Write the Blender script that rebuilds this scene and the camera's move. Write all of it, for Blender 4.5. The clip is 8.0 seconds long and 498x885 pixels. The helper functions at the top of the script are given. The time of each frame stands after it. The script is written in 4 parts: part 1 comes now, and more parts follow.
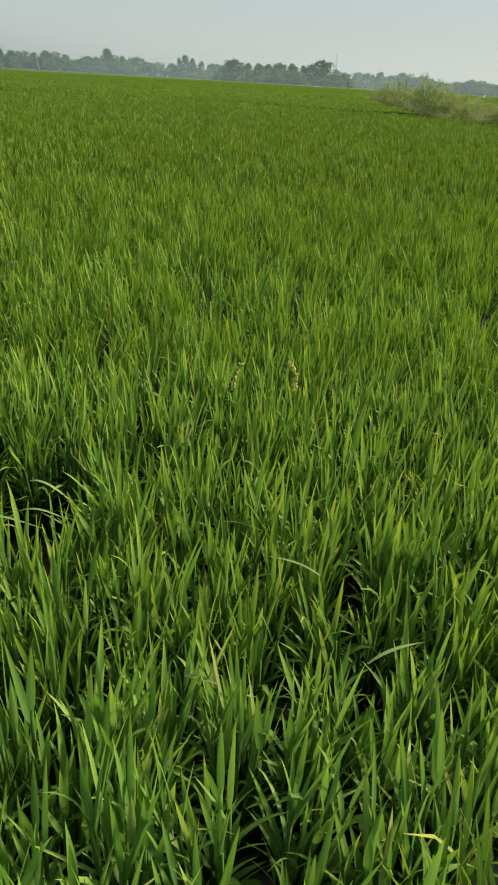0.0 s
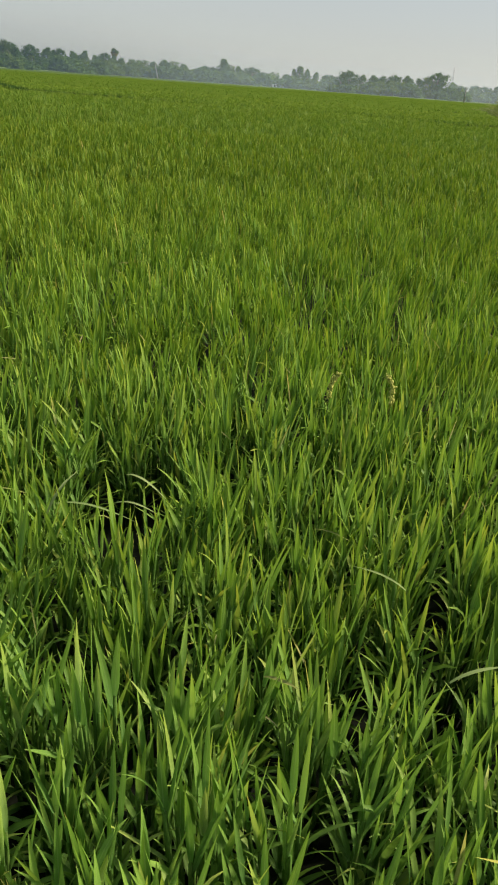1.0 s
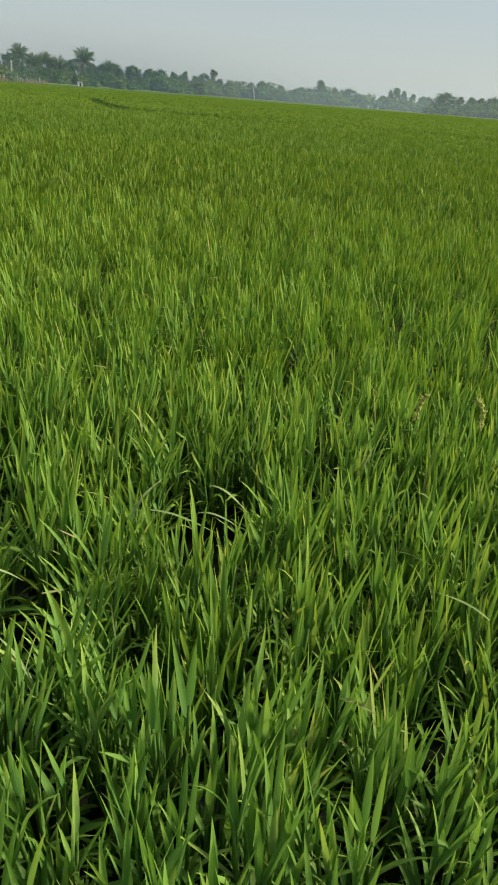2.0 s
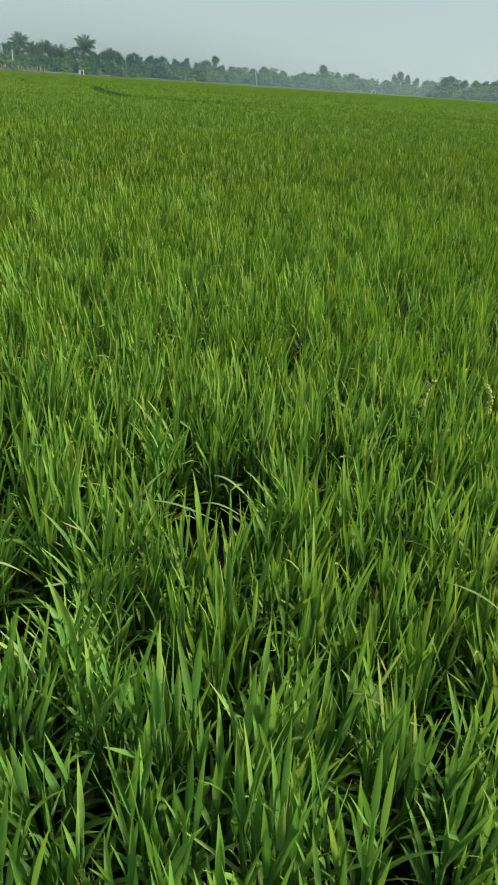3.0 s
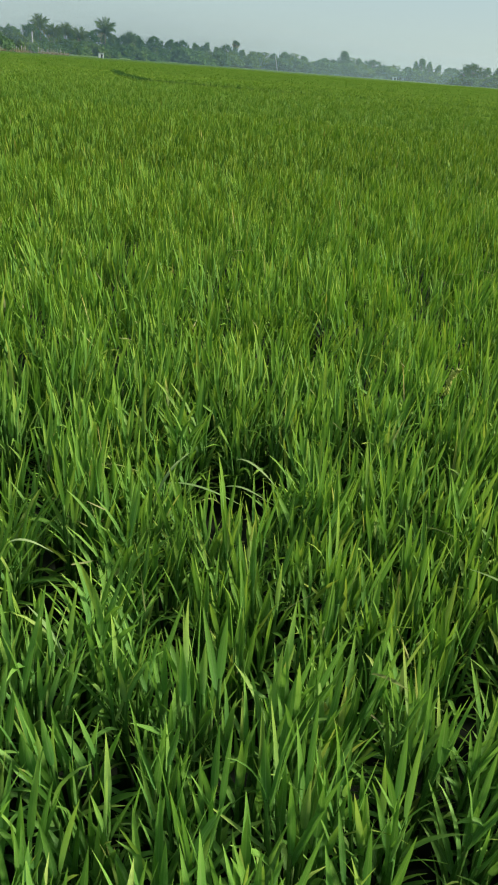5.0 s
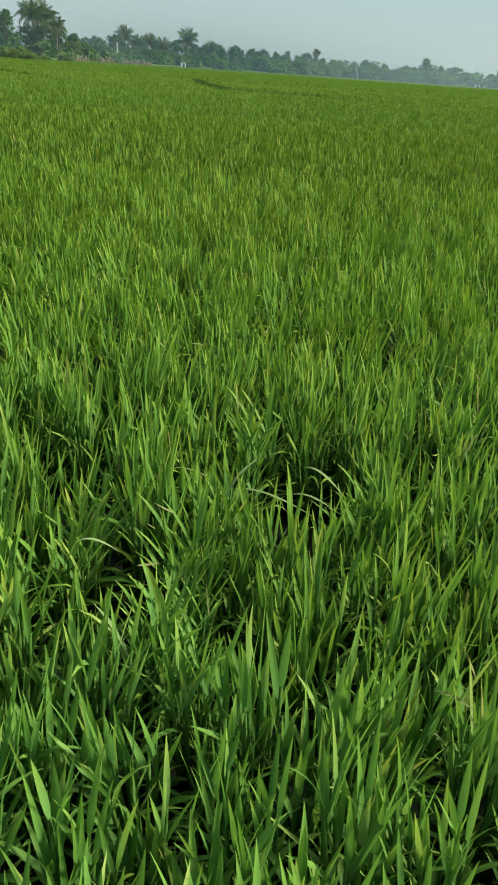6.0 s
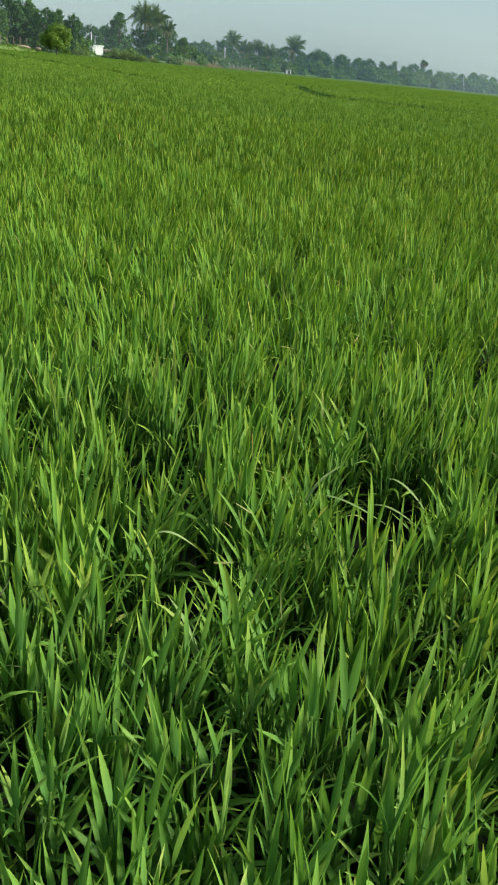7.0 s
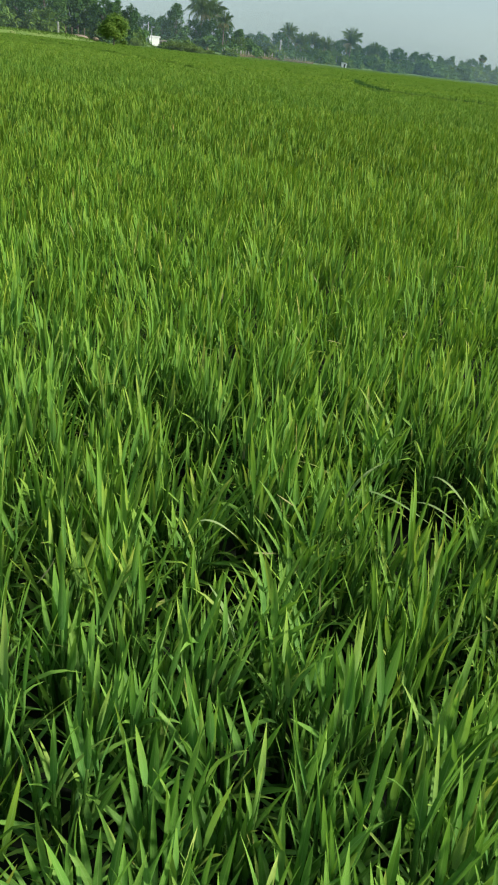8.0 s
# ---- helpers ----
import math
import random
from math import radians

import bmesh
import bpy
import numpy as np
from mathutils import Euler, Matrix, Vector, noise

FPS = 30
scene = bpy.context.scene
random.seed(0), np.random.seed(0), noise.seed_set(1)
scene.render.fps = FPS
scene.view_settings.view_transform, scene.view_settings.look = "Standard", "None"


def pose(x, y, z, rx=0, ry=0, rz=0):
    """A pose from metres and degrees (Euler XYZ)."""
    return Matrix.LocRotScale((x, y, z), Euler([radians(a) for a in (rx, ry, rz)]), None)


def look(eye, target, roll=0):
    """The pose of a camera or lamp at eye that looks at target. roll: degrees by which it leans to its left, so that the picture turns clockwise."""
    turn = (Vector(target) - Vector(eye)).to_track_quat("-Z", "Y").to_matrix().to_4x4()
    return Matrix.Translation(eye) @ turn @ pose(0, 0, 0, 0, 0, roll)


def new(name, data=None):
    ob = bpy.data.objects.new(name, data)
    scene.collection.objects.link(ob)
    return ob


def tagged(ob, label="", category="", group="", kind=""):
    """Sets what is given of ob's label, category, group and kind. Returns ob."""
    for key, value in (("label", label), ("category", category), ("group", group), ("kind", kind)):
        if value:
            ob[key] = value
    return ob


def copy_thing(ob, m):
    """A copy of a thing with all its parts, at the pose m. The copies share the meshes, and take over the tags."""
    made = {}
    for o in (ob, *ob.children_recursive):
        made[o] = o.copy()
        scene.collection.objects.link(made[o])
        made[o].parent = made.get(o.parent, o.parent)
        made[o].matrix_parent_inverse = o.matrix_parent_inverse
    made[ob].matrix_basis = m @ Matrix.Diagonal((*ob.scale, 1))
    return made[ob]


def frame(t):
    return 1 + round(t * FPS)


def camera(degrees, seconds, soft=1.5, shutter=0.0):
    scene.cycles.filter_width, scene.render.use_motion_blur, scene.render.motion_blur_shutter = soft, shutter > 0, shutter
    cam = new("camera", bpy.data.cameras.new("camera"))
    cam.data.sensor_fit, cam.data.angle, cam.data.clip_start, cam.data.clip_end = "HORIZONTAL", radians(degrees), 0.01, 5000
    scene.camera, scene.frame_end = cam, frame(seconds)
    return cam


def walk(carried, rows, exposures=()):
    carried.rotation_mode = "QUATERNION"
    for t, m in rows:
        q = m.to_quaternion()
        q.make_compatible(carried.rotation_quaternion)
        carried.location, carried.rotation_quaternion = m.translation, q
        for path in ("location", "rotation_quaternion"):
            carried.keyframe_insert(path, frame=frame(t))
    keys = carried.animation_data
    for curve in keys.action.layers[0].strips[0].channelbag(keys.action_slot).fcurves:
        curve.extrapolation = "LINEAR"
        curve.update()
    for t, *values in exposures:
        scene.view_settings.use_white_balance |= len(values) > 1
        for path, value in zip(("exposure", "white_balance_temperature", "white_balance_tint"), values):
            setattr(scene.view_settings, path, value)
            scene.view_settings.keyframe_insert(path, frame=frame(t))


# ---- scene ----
cam = camera(34.48, 8.0, soft=2.0)

# seconds, eye (metres), heading to the left, tilt and lean (degrees)
PATH = [
    (0, 0.000, 0.000, 1.750, 0.59, -24.28, 3.37),
    (0.2, -0.003, -0.002, 1.748, 1.50, -24.34, 3.78),
    (0.5, -0.008, -0.006, 1.746, 4.08, -24.25, 4.14),
    (0.7, -0.008, -0.011, 1.747, 5.67, -24.23, 4.31),
    (1, -0.007, -0.019, 1.749, 7.66, -24.06, 4.26),
    (1.2, -0.009, -0.019, 1.748, 8.79, -23.90, 4.51),
    (1.5, -0.011, -0.020, 1.746, 10.70, -23.75, 4.56),
    (1.8, -0.019, -0.019, 1.742, 12.81, -23.40, 4.61),
    (2, -0.024, -0.018, 1.740, 13.85, -23.25, 4.65),
    (2.2, -0.025, -0.020, 1.742, 14.61, -23.31, 4.75),
    (2.75, -0.026, 0.000, 1.734, 15.10, -23.80, 4.20),
    (3.3, -0.027, 0.020, 1.725, 11.86, -24.44, 3.27),
    (3.5, -0.019, 0.026, 1.722, 9.89, -24.66, 3.01),
    (3.7, -0.022, 0.024, 1.722, 8.13, -24.74, 3.26),
    (4, -0.026, 0.021, 1.721, 7.42, -24.76, 3.36),
    (4.2, -0.032, 0.015, 1.720, 8.25, -24.82, 3.74),
    (4.5, -0.040, 0.006, 1.719, 11.00, -24.93, 4.03),
    (4.7, -0.045, 0.001, 1.720, 12.87, -24.95, 4.41),
    (5, -0.053, -0.007, 1.721, 15.20, -25.05, 4.59),
    (5.2, -0.057, 0.000, 1.715, 16.31, -25.26, 5.00),
    (6.3, -0.055, -0.008, 1.721, 22.32, -24.69, 4.10),
    (6.5, -0.058, -0.009, 1.715, 23.51, -24.53, 4.55),
    (6.7, -0.065, -0.007, 1.711, 24.76, -24.64, 5.06),
    (7, -0.075, -0.004, 1.706, 26.64, -24.97, 5.96),
    (7.2, -0.078, -0.006, 1.703, 27.73, -25.22, 6.52),
    (7.5, -0.083, -0.008, 1.699, 28.91, -25.50, 6.80),
    (7.7, -0.081, -0.010, 1.701, 29.39, -25.67, 6.80),
    (8, -0.078, -0.014, 1.703, 29.81, -25.74, 6.74),
]


def aimed(x, y, z, yaw, tilt, lean):
    a, b = radians(yaw), radians(tilt)
    eye = Vector((x, y, z))
    return look(eye, eye + Vector((-math.sin(a) * math.cos(b), math.cos(a) * math.cos(b), math.sin(b))), lean)


EXPOSURES = [(0.0, 0.55, 6820, 17), (0.5, 0.55, 7020, 22), (1.5, 0.55, 6960, 21), (2.0, 0.55, 6720, 17), (3.4, 0.59, 6330, 7), (6.5, 0.59, 6260, 6), (8.0, 0.58, 6230, 6)]
MIST = [(140, 24, 80, 17, 0.07), (176, 18, 74, 18, 0.10), (232, 6, 56, 20, 0.20), (300, -40, 44, 21, 0.09), (322, -12, 27, 13, 0.13), (410, -60, 40, 25, 0.13)]
walk(cam, [(t, aimed(*row)) for t, *row in PATH], EXPOSURES)

# ---- light: hazy low-angle daylight, sun on the right ----
SUN_AZ, SUN_EL = -66.0, 35.0   # degrees to the left of +y, and above the horizon
world = bpy.data.worlds.new("hazy_sky")
scene.world = world
world.use_nodes = True
wn = world.node_tree
sky = wn.nodes.new("ShaderNodeTexSky")
sky.sky_type = "NISHITA"
sky.sun_disc = False
sky.sun_elevation = radians(SUN_EL)
sky.sun_rotation = radians(-SUN_AZ)
sky.altitude = 0
sky.air_density, sky.dust_density, sky.ozone_density = 1.0, 0.8, 1.0
veil = wn.nodes.new("ShaderNodeMix")   # even white haze over the whole sky
veil.data_type = "RGBA"
veil.inputs[0].default_value = 0.82
veil.inputs[7].default_value = (2.32, 2.86, 2.91, 1)
wn.links.new(sky.outputs[0], veil.inputs[6])
wn.links.new(veil.outputs[2], wn.nodes["Background"].inputs[0])
wn.nodes["Background"].inputs[1].default_value = 0.123

sun_data = bpy.data.lights.new("sun", "SUN")
sun_data.energy, sun_data.angle, sun_data.color = 4.85, radians(6), (1.0, 0.93, 0.80)
sun = new("sun", sun_data)
_s = Vector((-math.sin(radians(SUN_AZ)) * math.cos(radians(SUN_EL)), math.cos(radians(SUN_AZ)) * math.cos(radians(SUN_EL)), math.sin(radians(SUN_EL))))
sun.matrix_world = look(_s * 50, (0, 0, 0))

# ---- materials ----
def material(name):
    m = bpy.data.materials.new(name)
    m.use_nodes = True
    t = m.node_tree
    return m, t, t.nodes["Principled BSDF"], t.nodes["Material Output"]


def ramp(t, fac, stops):
    n = t.nodes.new("ShaderNodeValToRGB")
    e = n.color_ramp.elements
    e[0].position, e[0].color = stops[0][0], (*stops[0][1], 1)
    e[1].position, e[1].color = stops[-1][0], (*stops[-1][1], 1)
    for p, c in stops[1:-1]:
        k = e.new(p)
        k.color = (*c, 1)
    t.links.new(fac, n.inputs[0])
    return n.outputs[0]


def maths(t, op, a, b=None):
    n = t.nodes.new("ShaderNodeMath")
    n.operation = op
    for i, v in enumerate((a, b)):
        if v is None:
            continue
        if isinstance(v, (int, float)):
            n.inputs[i].default_value = v
        else:
            t.links.new(v, n.inputs[i])
    return n.outputs[0]


def mixed(t, fac, a, b, blend="MIX"):
    n = t.nodes.new("ShaderNodeMix")
    n.data_type, n.blend_type = "RGBA", blend
    for sock, v in ((n.inputs[0], fac), (n.inputs[6], a), (n.inputs[7], b)):
        if isinstance(v, (int, float)):
            sock.default_value = v
        elif isinstance(v, tuple):
            sock.default_value = (*v, 1)
        else:
            t.links.new(v, sock)
    return n.outputs[2]


def noise_tex(t, vector, scale, detail=3.0, rough=0.55):
    n = t.nodes.new("ShaderNodeTexNoise")
    n.inputs["Scale"].default_value, n.inputs["Detail"].default_value, n.inputs["Roughness"].default_value = scale, detail, rough
    if vector is not None:
        t.links.new(vector, n.inputs["Vector"])
    return n.outputs[0]


def bump(t, p, height, strength, distance):
    n = t.nodes.new("ShaderNodeBump")
    n.inputs["Strength"].default_value, n.inputs["Distance"].default_value = strength, distance
    t.links.new(height, n.inputs["Height"])
    t.links.new(n.outputs[0], p.inputs["Normal"])


def stretched(t, vector, scale):
    n = t.nodes.new("ShaderNodeMapping")
    n.inputs["Scale"].default_value = scale
    t.links.new(vector, n.inputs["Vector"])
    return n.outputs[0]


def varied(t):
    """A number that differs from piece to piece, whether the pieces are joined or not."""
    g, o = t.nodes.new("ShaderNodeNewGeometry"), t.nodes.new("ShaderNodeObjectInfo")
    return maths(t, "FRACT", maths(t, "ADD", g.outputs["Random Per Island"], o.outputs["Random"]))


def leafy(name, stops, through_colour, through_share, rough=0.45, gloss=0.4, patch=None, tips=None, lit_tip=(1.85, 1.52, 1.0)):
    """Leaves: colour by piece, broad patches over the ground, light shining through."""
    m, t, p, out = material(name)
    r = varied(t)
    col = ramp(t, r, stops)
    pos = t.nodes.new("ShaderNodeNewGeometry").outputs["Position"]
    if patch:
        f = ramp(t, noise_tex(t, pos, patch[0], 2.0), [(0.35, (0, 0, 0)), (0.65, (1, 1, 1))])
        col = mixed(t, f, col, mixed(t, 1.0, col, patch[1], "MULTIPLY"))
    if tips:
        uv = t.nodes.new("ShaderNodeUVMap").outputs[0]
        grain = noise_tex(t, stretched(t, uv, (46, 1.3, 1)), 1.0, 2.0)
        col = mixed(t, 1.0, col, ramp(t, grain, [(0.3, (0.78, 0.81, 0.76)), (0.7, (1.22, 1.17, 1.16))]), "MULTIPLY")
        xyz = t.nodes.new("ShaderNodeSeparateXYZ")
        t.links.new(uv, xyz.inputs[0])
        # pale midrib down the middle of each blade
        rib = maths(t, "LESS_THAN", maths(t, "ABSOLUTE", maths(t, "SUBTRACT", xyz.outputs[0], 0.5)), 0.045)
        col = mixed(t, maths(t, "MULTIPLY", rib, 0.45), col, (0.25, 0.37, 0.12))
        # younger green with painted sunlight towards the point, painted bluish shade at the base
        tip_light = ramp(t, xyz.outputs[1], [(0.0, (0.80, 0.93, 1.30)), (0.45, (0.98, 1, 1.08)), (1.0, lit_tip)])
        col = mixed(t, 1.0, col, tip_light, "MULTIPLY")
        # dried tips on some blades
        length = maths(t, "ADD", xyz.outputs[1], maths(t, "MULTIPLY", noise_tex(t, pos, 55.0, 2.0), 0.25))
        some = maths(t, "FRACT", maths(t, "MULTIPLY", r, 7.31))
        dry = maths(t, "MULTIPLY", maths(t, "GREATER_THAN", length, 1.02), maths(t, "GREATER_THAN", some, 0.955))
        col = mixed(t, maths(t, "MULTIPLY", dry, 0.75), col, tips)
        bump(t, p, grain, 0.25, 0.002)
    t.links.new(col, p.inputs["Base Color"])
    p.inputs["Roughness"].default_value = rough
    p.inputs["Specular IOR Level"].default_value = gloss
    tr = t.nodes.new("ShaderNodeBsdfTranslucent")
    t.links.new(mixed(t, 1.0, col, through_colour, "MULTIPLY"), tr.inputs[0])
    mx = t.nodes.new("ShaderNodeMixShader")
    mx.inputs[0].default_value = through_share
    t.links.new(p.outputs[0], mx.inputs[1])
    t.links.new(tr.outputs[0], mx.inputs[2])
    t.links.new(mx.outputs[0], out.inputs[0])
    return m


def plain(name, colours, scale, rough=0.85, metal=0.0, relief=0.3, distance=0.02, gloss=0.3):
    """A surface whose colour wanders between some colours at two scales, with relief."""
    m, t, p, out = material(name)
    pos = t.nodes.new("ShaderNodeTexCoord").outputs["Object"]
    a, b = noise_tex(t, pos, scale, 5.0), noise_tex(t, pos, scale * 9, 3.0)
    f = maths(t, "ADD", maths(t, "MULTIPLY", a, 0.7), maths(t, "MULTIPLY", b, 0.3))
    k = len(colours)
    t.links.new(ramp(t, f, [(0.32 + 0.36 * i / max(1, k - 1), c) for i, c in enumerate(colours)]), p.inputs["Base Color"])
    p.inputs["Roughness"].default_value, p.inputs["Metallic"].default_value = rough, metal
    p.inputs["Specular IOR Level"].default_value = gloss
    bump(t, p, f, relief, distance)
    return m


RICE = [(0.0, (0.070, 0.172, 0.018)), (0.30, (0.092, 0.218, 0.022)), (0.62, (0.114, 0.256, 0.027)), (0.88, (0.157, 0.289, 0.032)),
        (0.988, (0.198, 0.306, 0.043)), (0.997, (0.255, 0.308, 0.070)), (1.0, (0.330, 0.330, 0.120))]
# one leaf colour copied by belt, brightness and sky-blue light painted into nearer copies
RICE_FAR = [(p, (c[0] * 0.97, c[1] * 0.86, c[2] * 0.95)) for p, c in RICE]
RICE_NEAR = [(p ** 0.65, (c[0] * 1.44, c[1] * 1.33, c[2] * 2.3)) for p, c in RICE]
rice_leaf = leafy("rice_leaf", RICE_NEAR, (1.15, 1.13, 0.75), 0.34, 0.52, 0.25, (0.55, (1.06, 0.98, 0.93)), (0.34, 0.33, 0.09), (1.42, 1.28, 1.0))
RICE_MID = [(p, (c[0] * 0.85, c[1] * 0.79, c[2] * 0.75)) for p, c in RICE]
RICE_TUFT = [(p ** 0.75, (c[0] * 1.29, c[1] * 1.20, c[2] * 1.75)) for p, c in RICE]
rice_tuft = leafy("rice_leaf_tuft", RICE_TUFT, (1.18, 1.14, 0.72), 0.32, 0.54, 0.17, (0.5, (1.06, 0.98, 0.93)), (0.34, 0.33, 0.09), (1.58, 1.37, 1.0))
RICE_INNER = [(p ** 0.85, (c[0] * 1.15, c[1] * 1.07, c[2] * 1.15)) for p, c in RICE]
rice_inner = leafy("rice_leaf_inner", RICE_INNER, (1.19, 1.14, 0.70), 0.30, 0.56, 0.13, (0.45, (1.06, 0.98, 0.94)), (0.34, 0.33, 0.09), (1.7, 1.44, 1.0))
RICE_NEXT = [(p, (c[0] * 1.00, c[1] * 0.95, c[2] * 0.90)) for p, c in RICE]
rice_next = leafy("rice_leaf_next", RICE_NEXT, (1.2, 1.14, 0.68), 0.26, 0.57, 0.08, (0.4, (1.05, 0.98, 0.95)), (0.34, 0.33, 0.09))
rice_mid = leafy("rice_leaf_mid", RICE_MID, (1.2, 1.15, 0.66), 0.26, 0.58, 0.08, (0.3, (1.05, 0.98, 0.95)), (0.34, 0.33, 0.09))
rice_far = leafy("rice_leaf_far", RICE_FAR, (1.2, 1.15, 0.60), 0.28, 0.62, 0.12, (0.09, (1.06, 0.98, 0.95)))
culm_green = plain("rice_culm", [(0.035, 0.10, 0.012), (0.06, 0.14, 0.02), (0.10, 0.16, 0.035)], 30, 0.7, 0, 0.3, 0.02, 0.1)
grain_gold = plain("rice_grain", [(0.38, 0.42, 0.08), (0.52, 0.52, 0.13)], 120, 0.6)
canopy_green = plain("rice_canopy", [(0.045, 0.084, 0.011), (0.070, 0.121, 0.017), (0.097, 0.154, 0.024)], 0.8, 1.0, 0, 0.8, 0.15, 0.0)
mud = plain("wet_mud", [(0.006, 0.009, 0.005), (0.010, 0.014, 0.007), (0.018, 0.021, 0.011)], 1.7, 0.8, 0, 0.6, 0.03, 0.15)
earth = plain("dry_earth", [(0.16, 0.125, 0.085), (0.23, 0.18, 0.125), (0.29, 0.235, 0.17)], 1.2, 0.95, 0, 0.6, 0.1)
turf = plain("bank_turf", [(0.075, 0.13, 0.027), (0.118, 0.18, 0.04), (0.18, 0.21, 0.07)], 0.9, 0.95, 0, 0.8, 0.1)
verge_turf = plain("verge_turf", [(0.05, 0.10, 0.02), (0.085, 0.145, 0.03), (0.13, 0.17, 0.05)], 0.9, 0.95, 0, 0.8, 0.1)
# bank turf with the shade between plots put into its colour
turf_in_shade = plain("turf_painted_shade", [(0.022, 0.046, 0.010), (0.036, 0.066, 0.014), (0.055, 0.086, 0.022)], 2.2, 1.0, 0, 0.9, 0.08, 0.0)
bark = plain("bark", [(0.10, 0.075, 0.055), (0.17, 0.135, 0.10), (0.26, 0.22, 0.17)], 2.5, 0.9, 0, 0.7, 0.05)
pale_bark = plain("pale_bark", [(0.20, 0.18, 0.145), (0.29, 0.26, 0.22), (0.36, 0.33, 0.29)], 2.5, 0.9, 0, 0.5, 0.03)
whitewash = plain("whitewash", [(0.62, 0.61, 0.58), (0.78, 0.78, 0.76), (0.82, 0.82, 0.80)], 0.7, 0.85, 0, 0.2, 0.02)
ochre = plain("weathered_plaster", [(0.26, 0.20, 0.14), (0.38, 0.31, 0.23), (0.45, 0.40, 0.33)], 0.8, 0.9, 0, 0.3, 0.02)
concrete = plain("concrete", [(0.24, 0.235, 0.22), (0.33, 0.32, 0.30), (0.42, 0.41, 0.38)], 1.5, 0.9, 0, 0.3, 0.02)
steel = plain("galvanised_steel", [(0.30, 0.31, 0.32), (0.42, 0.43, 0.44)], 4, 0.5, 0.7)
# near-black, paints the shade inside a doorway onto a solid slab
dark_opening = plain("dark_interior", [(0.02, 0.02, 0.02), (0.04, 0.035, 0.03)], 2, 0.9)


def foliage(name, dark, mid, light, share=0.3):
    return leafy(name, [(0.0, dark), (0.5, mid), (1.0, light)], (1.2, 1.15, 0.6), share, 0.8, 0.08, (0.25, (1.2, 1.1, 1.0)))


leaf_dark = foliage("foliage_dark", (0.028, 0.072, 0.022), (0.044, 0.104, 0.030), (0.066, 0.138, 0.040))
leaf_mid = foliage("foliage_mid", (0.042, 0.098, 0.028), (0.066, 0.140, 0.038), (0.10, 0.188, 0.052))
leaf_light = foliage("foliage_light", (0.060, 0.120, 0.025), (0.095, 0.172, 0.035), (0.14, 0.222, 0.05))
leaf_mango = foliage("foliage_mango", (0.080, 0.155, 0.038), (0.13, 0.23, 0.052), (0.21, 0.325, 0.07), 0.38)
leaf_scrub = foliage("foliage_scrub", (0.15, 0.22, 0.092), (0.205, 0.285, 0.126), (0.275, 0.345, 0.172), 0.5)
leaf_olive = foliage("foliage_olive", (0.07, 0.125, 0.033), (0.11, 0.18, 0.05), (0.165, 0.235, 0.07), 0.4)
leaf_palm = foliage("foliage_palm", (0.042, 0.088, 0.028), (0.068, 0.122, 0.036), (0.12, 0.175, 0.06), 0.3)
leaf_old = foliage("foliage_old_frond", (0.14, 0.15, 0.06), (0.20, 0.20, 0.08), (0.28, 0.26, 0.12), 0.25)
leaf_bent = foliage("foliage_bent_leaf", (0.16, 0.25, 0.09), (0.20, 0.29, 0.11), (0.24, 0.32, 0.14), 0.2)
leaf_straw = foliage("foliage_straw", (0.17, 0.22, 0.06), (0.25, 0.27, 0.10), (0.36, 0.34, 0.18), 0.2)
stalk_dry = foliage("stalk_dry", (0.15, 0.15, 0.07), (0.22, 0.20, 0.11), (0.34, 0.30, 0.20), 0.15)


# ---- mesh helpers ----
def mesh_of(name, verts, loops, starts, mat, uv=None, smooth=True):
    me = bpy.data.meshes.new(name)
    verts = np.asarray(verts, np.float32)
    me.vertices.add(len(verts))
    me.vertices.foreach_set("co", verts.ravel())
    me.loops.add(len(loops))
    me.loops.foreach_set("vertex_index", np.asarray(loops, np.int32))
    me.polygons.add(len(starts))
    me.polygons.foreach_set("loop_start", np.asarray(starts, np.int32))
    me.polygons.foreach_set("use_smooth", np.full(len(starts), smooth))
    if uv is not None:
        layer = me.uv_layers.new(name="UVMap")
        layer.data.foreach_set("uv", np.asarray(uv, np.float32).ravel())
    me.materials.append(mat)
    me.update(calc_edges=True)
    return me


def repeated(verts, faces, uv=None):
    """verts (n, k, 3) of n alike pieces and the faces of one: flat arrays for mesh_of."""
    n, k, _ = verts.shape
    one = np.array([i for f in faces for i in f])
    sizes = np.array([len(f) for f in faces])
    loops = (one[None, :] + k * np.arange(n)[:, None]).ravel()
    starts = np.concatenate([[0], np.cumsum(np.tile(sizes, n))[:-1]])
    full = None if uv is None else np.tile(np.asarray(uv)[one], (n, 1))
    return verts.reshape(-1, 3), loops, starts, full


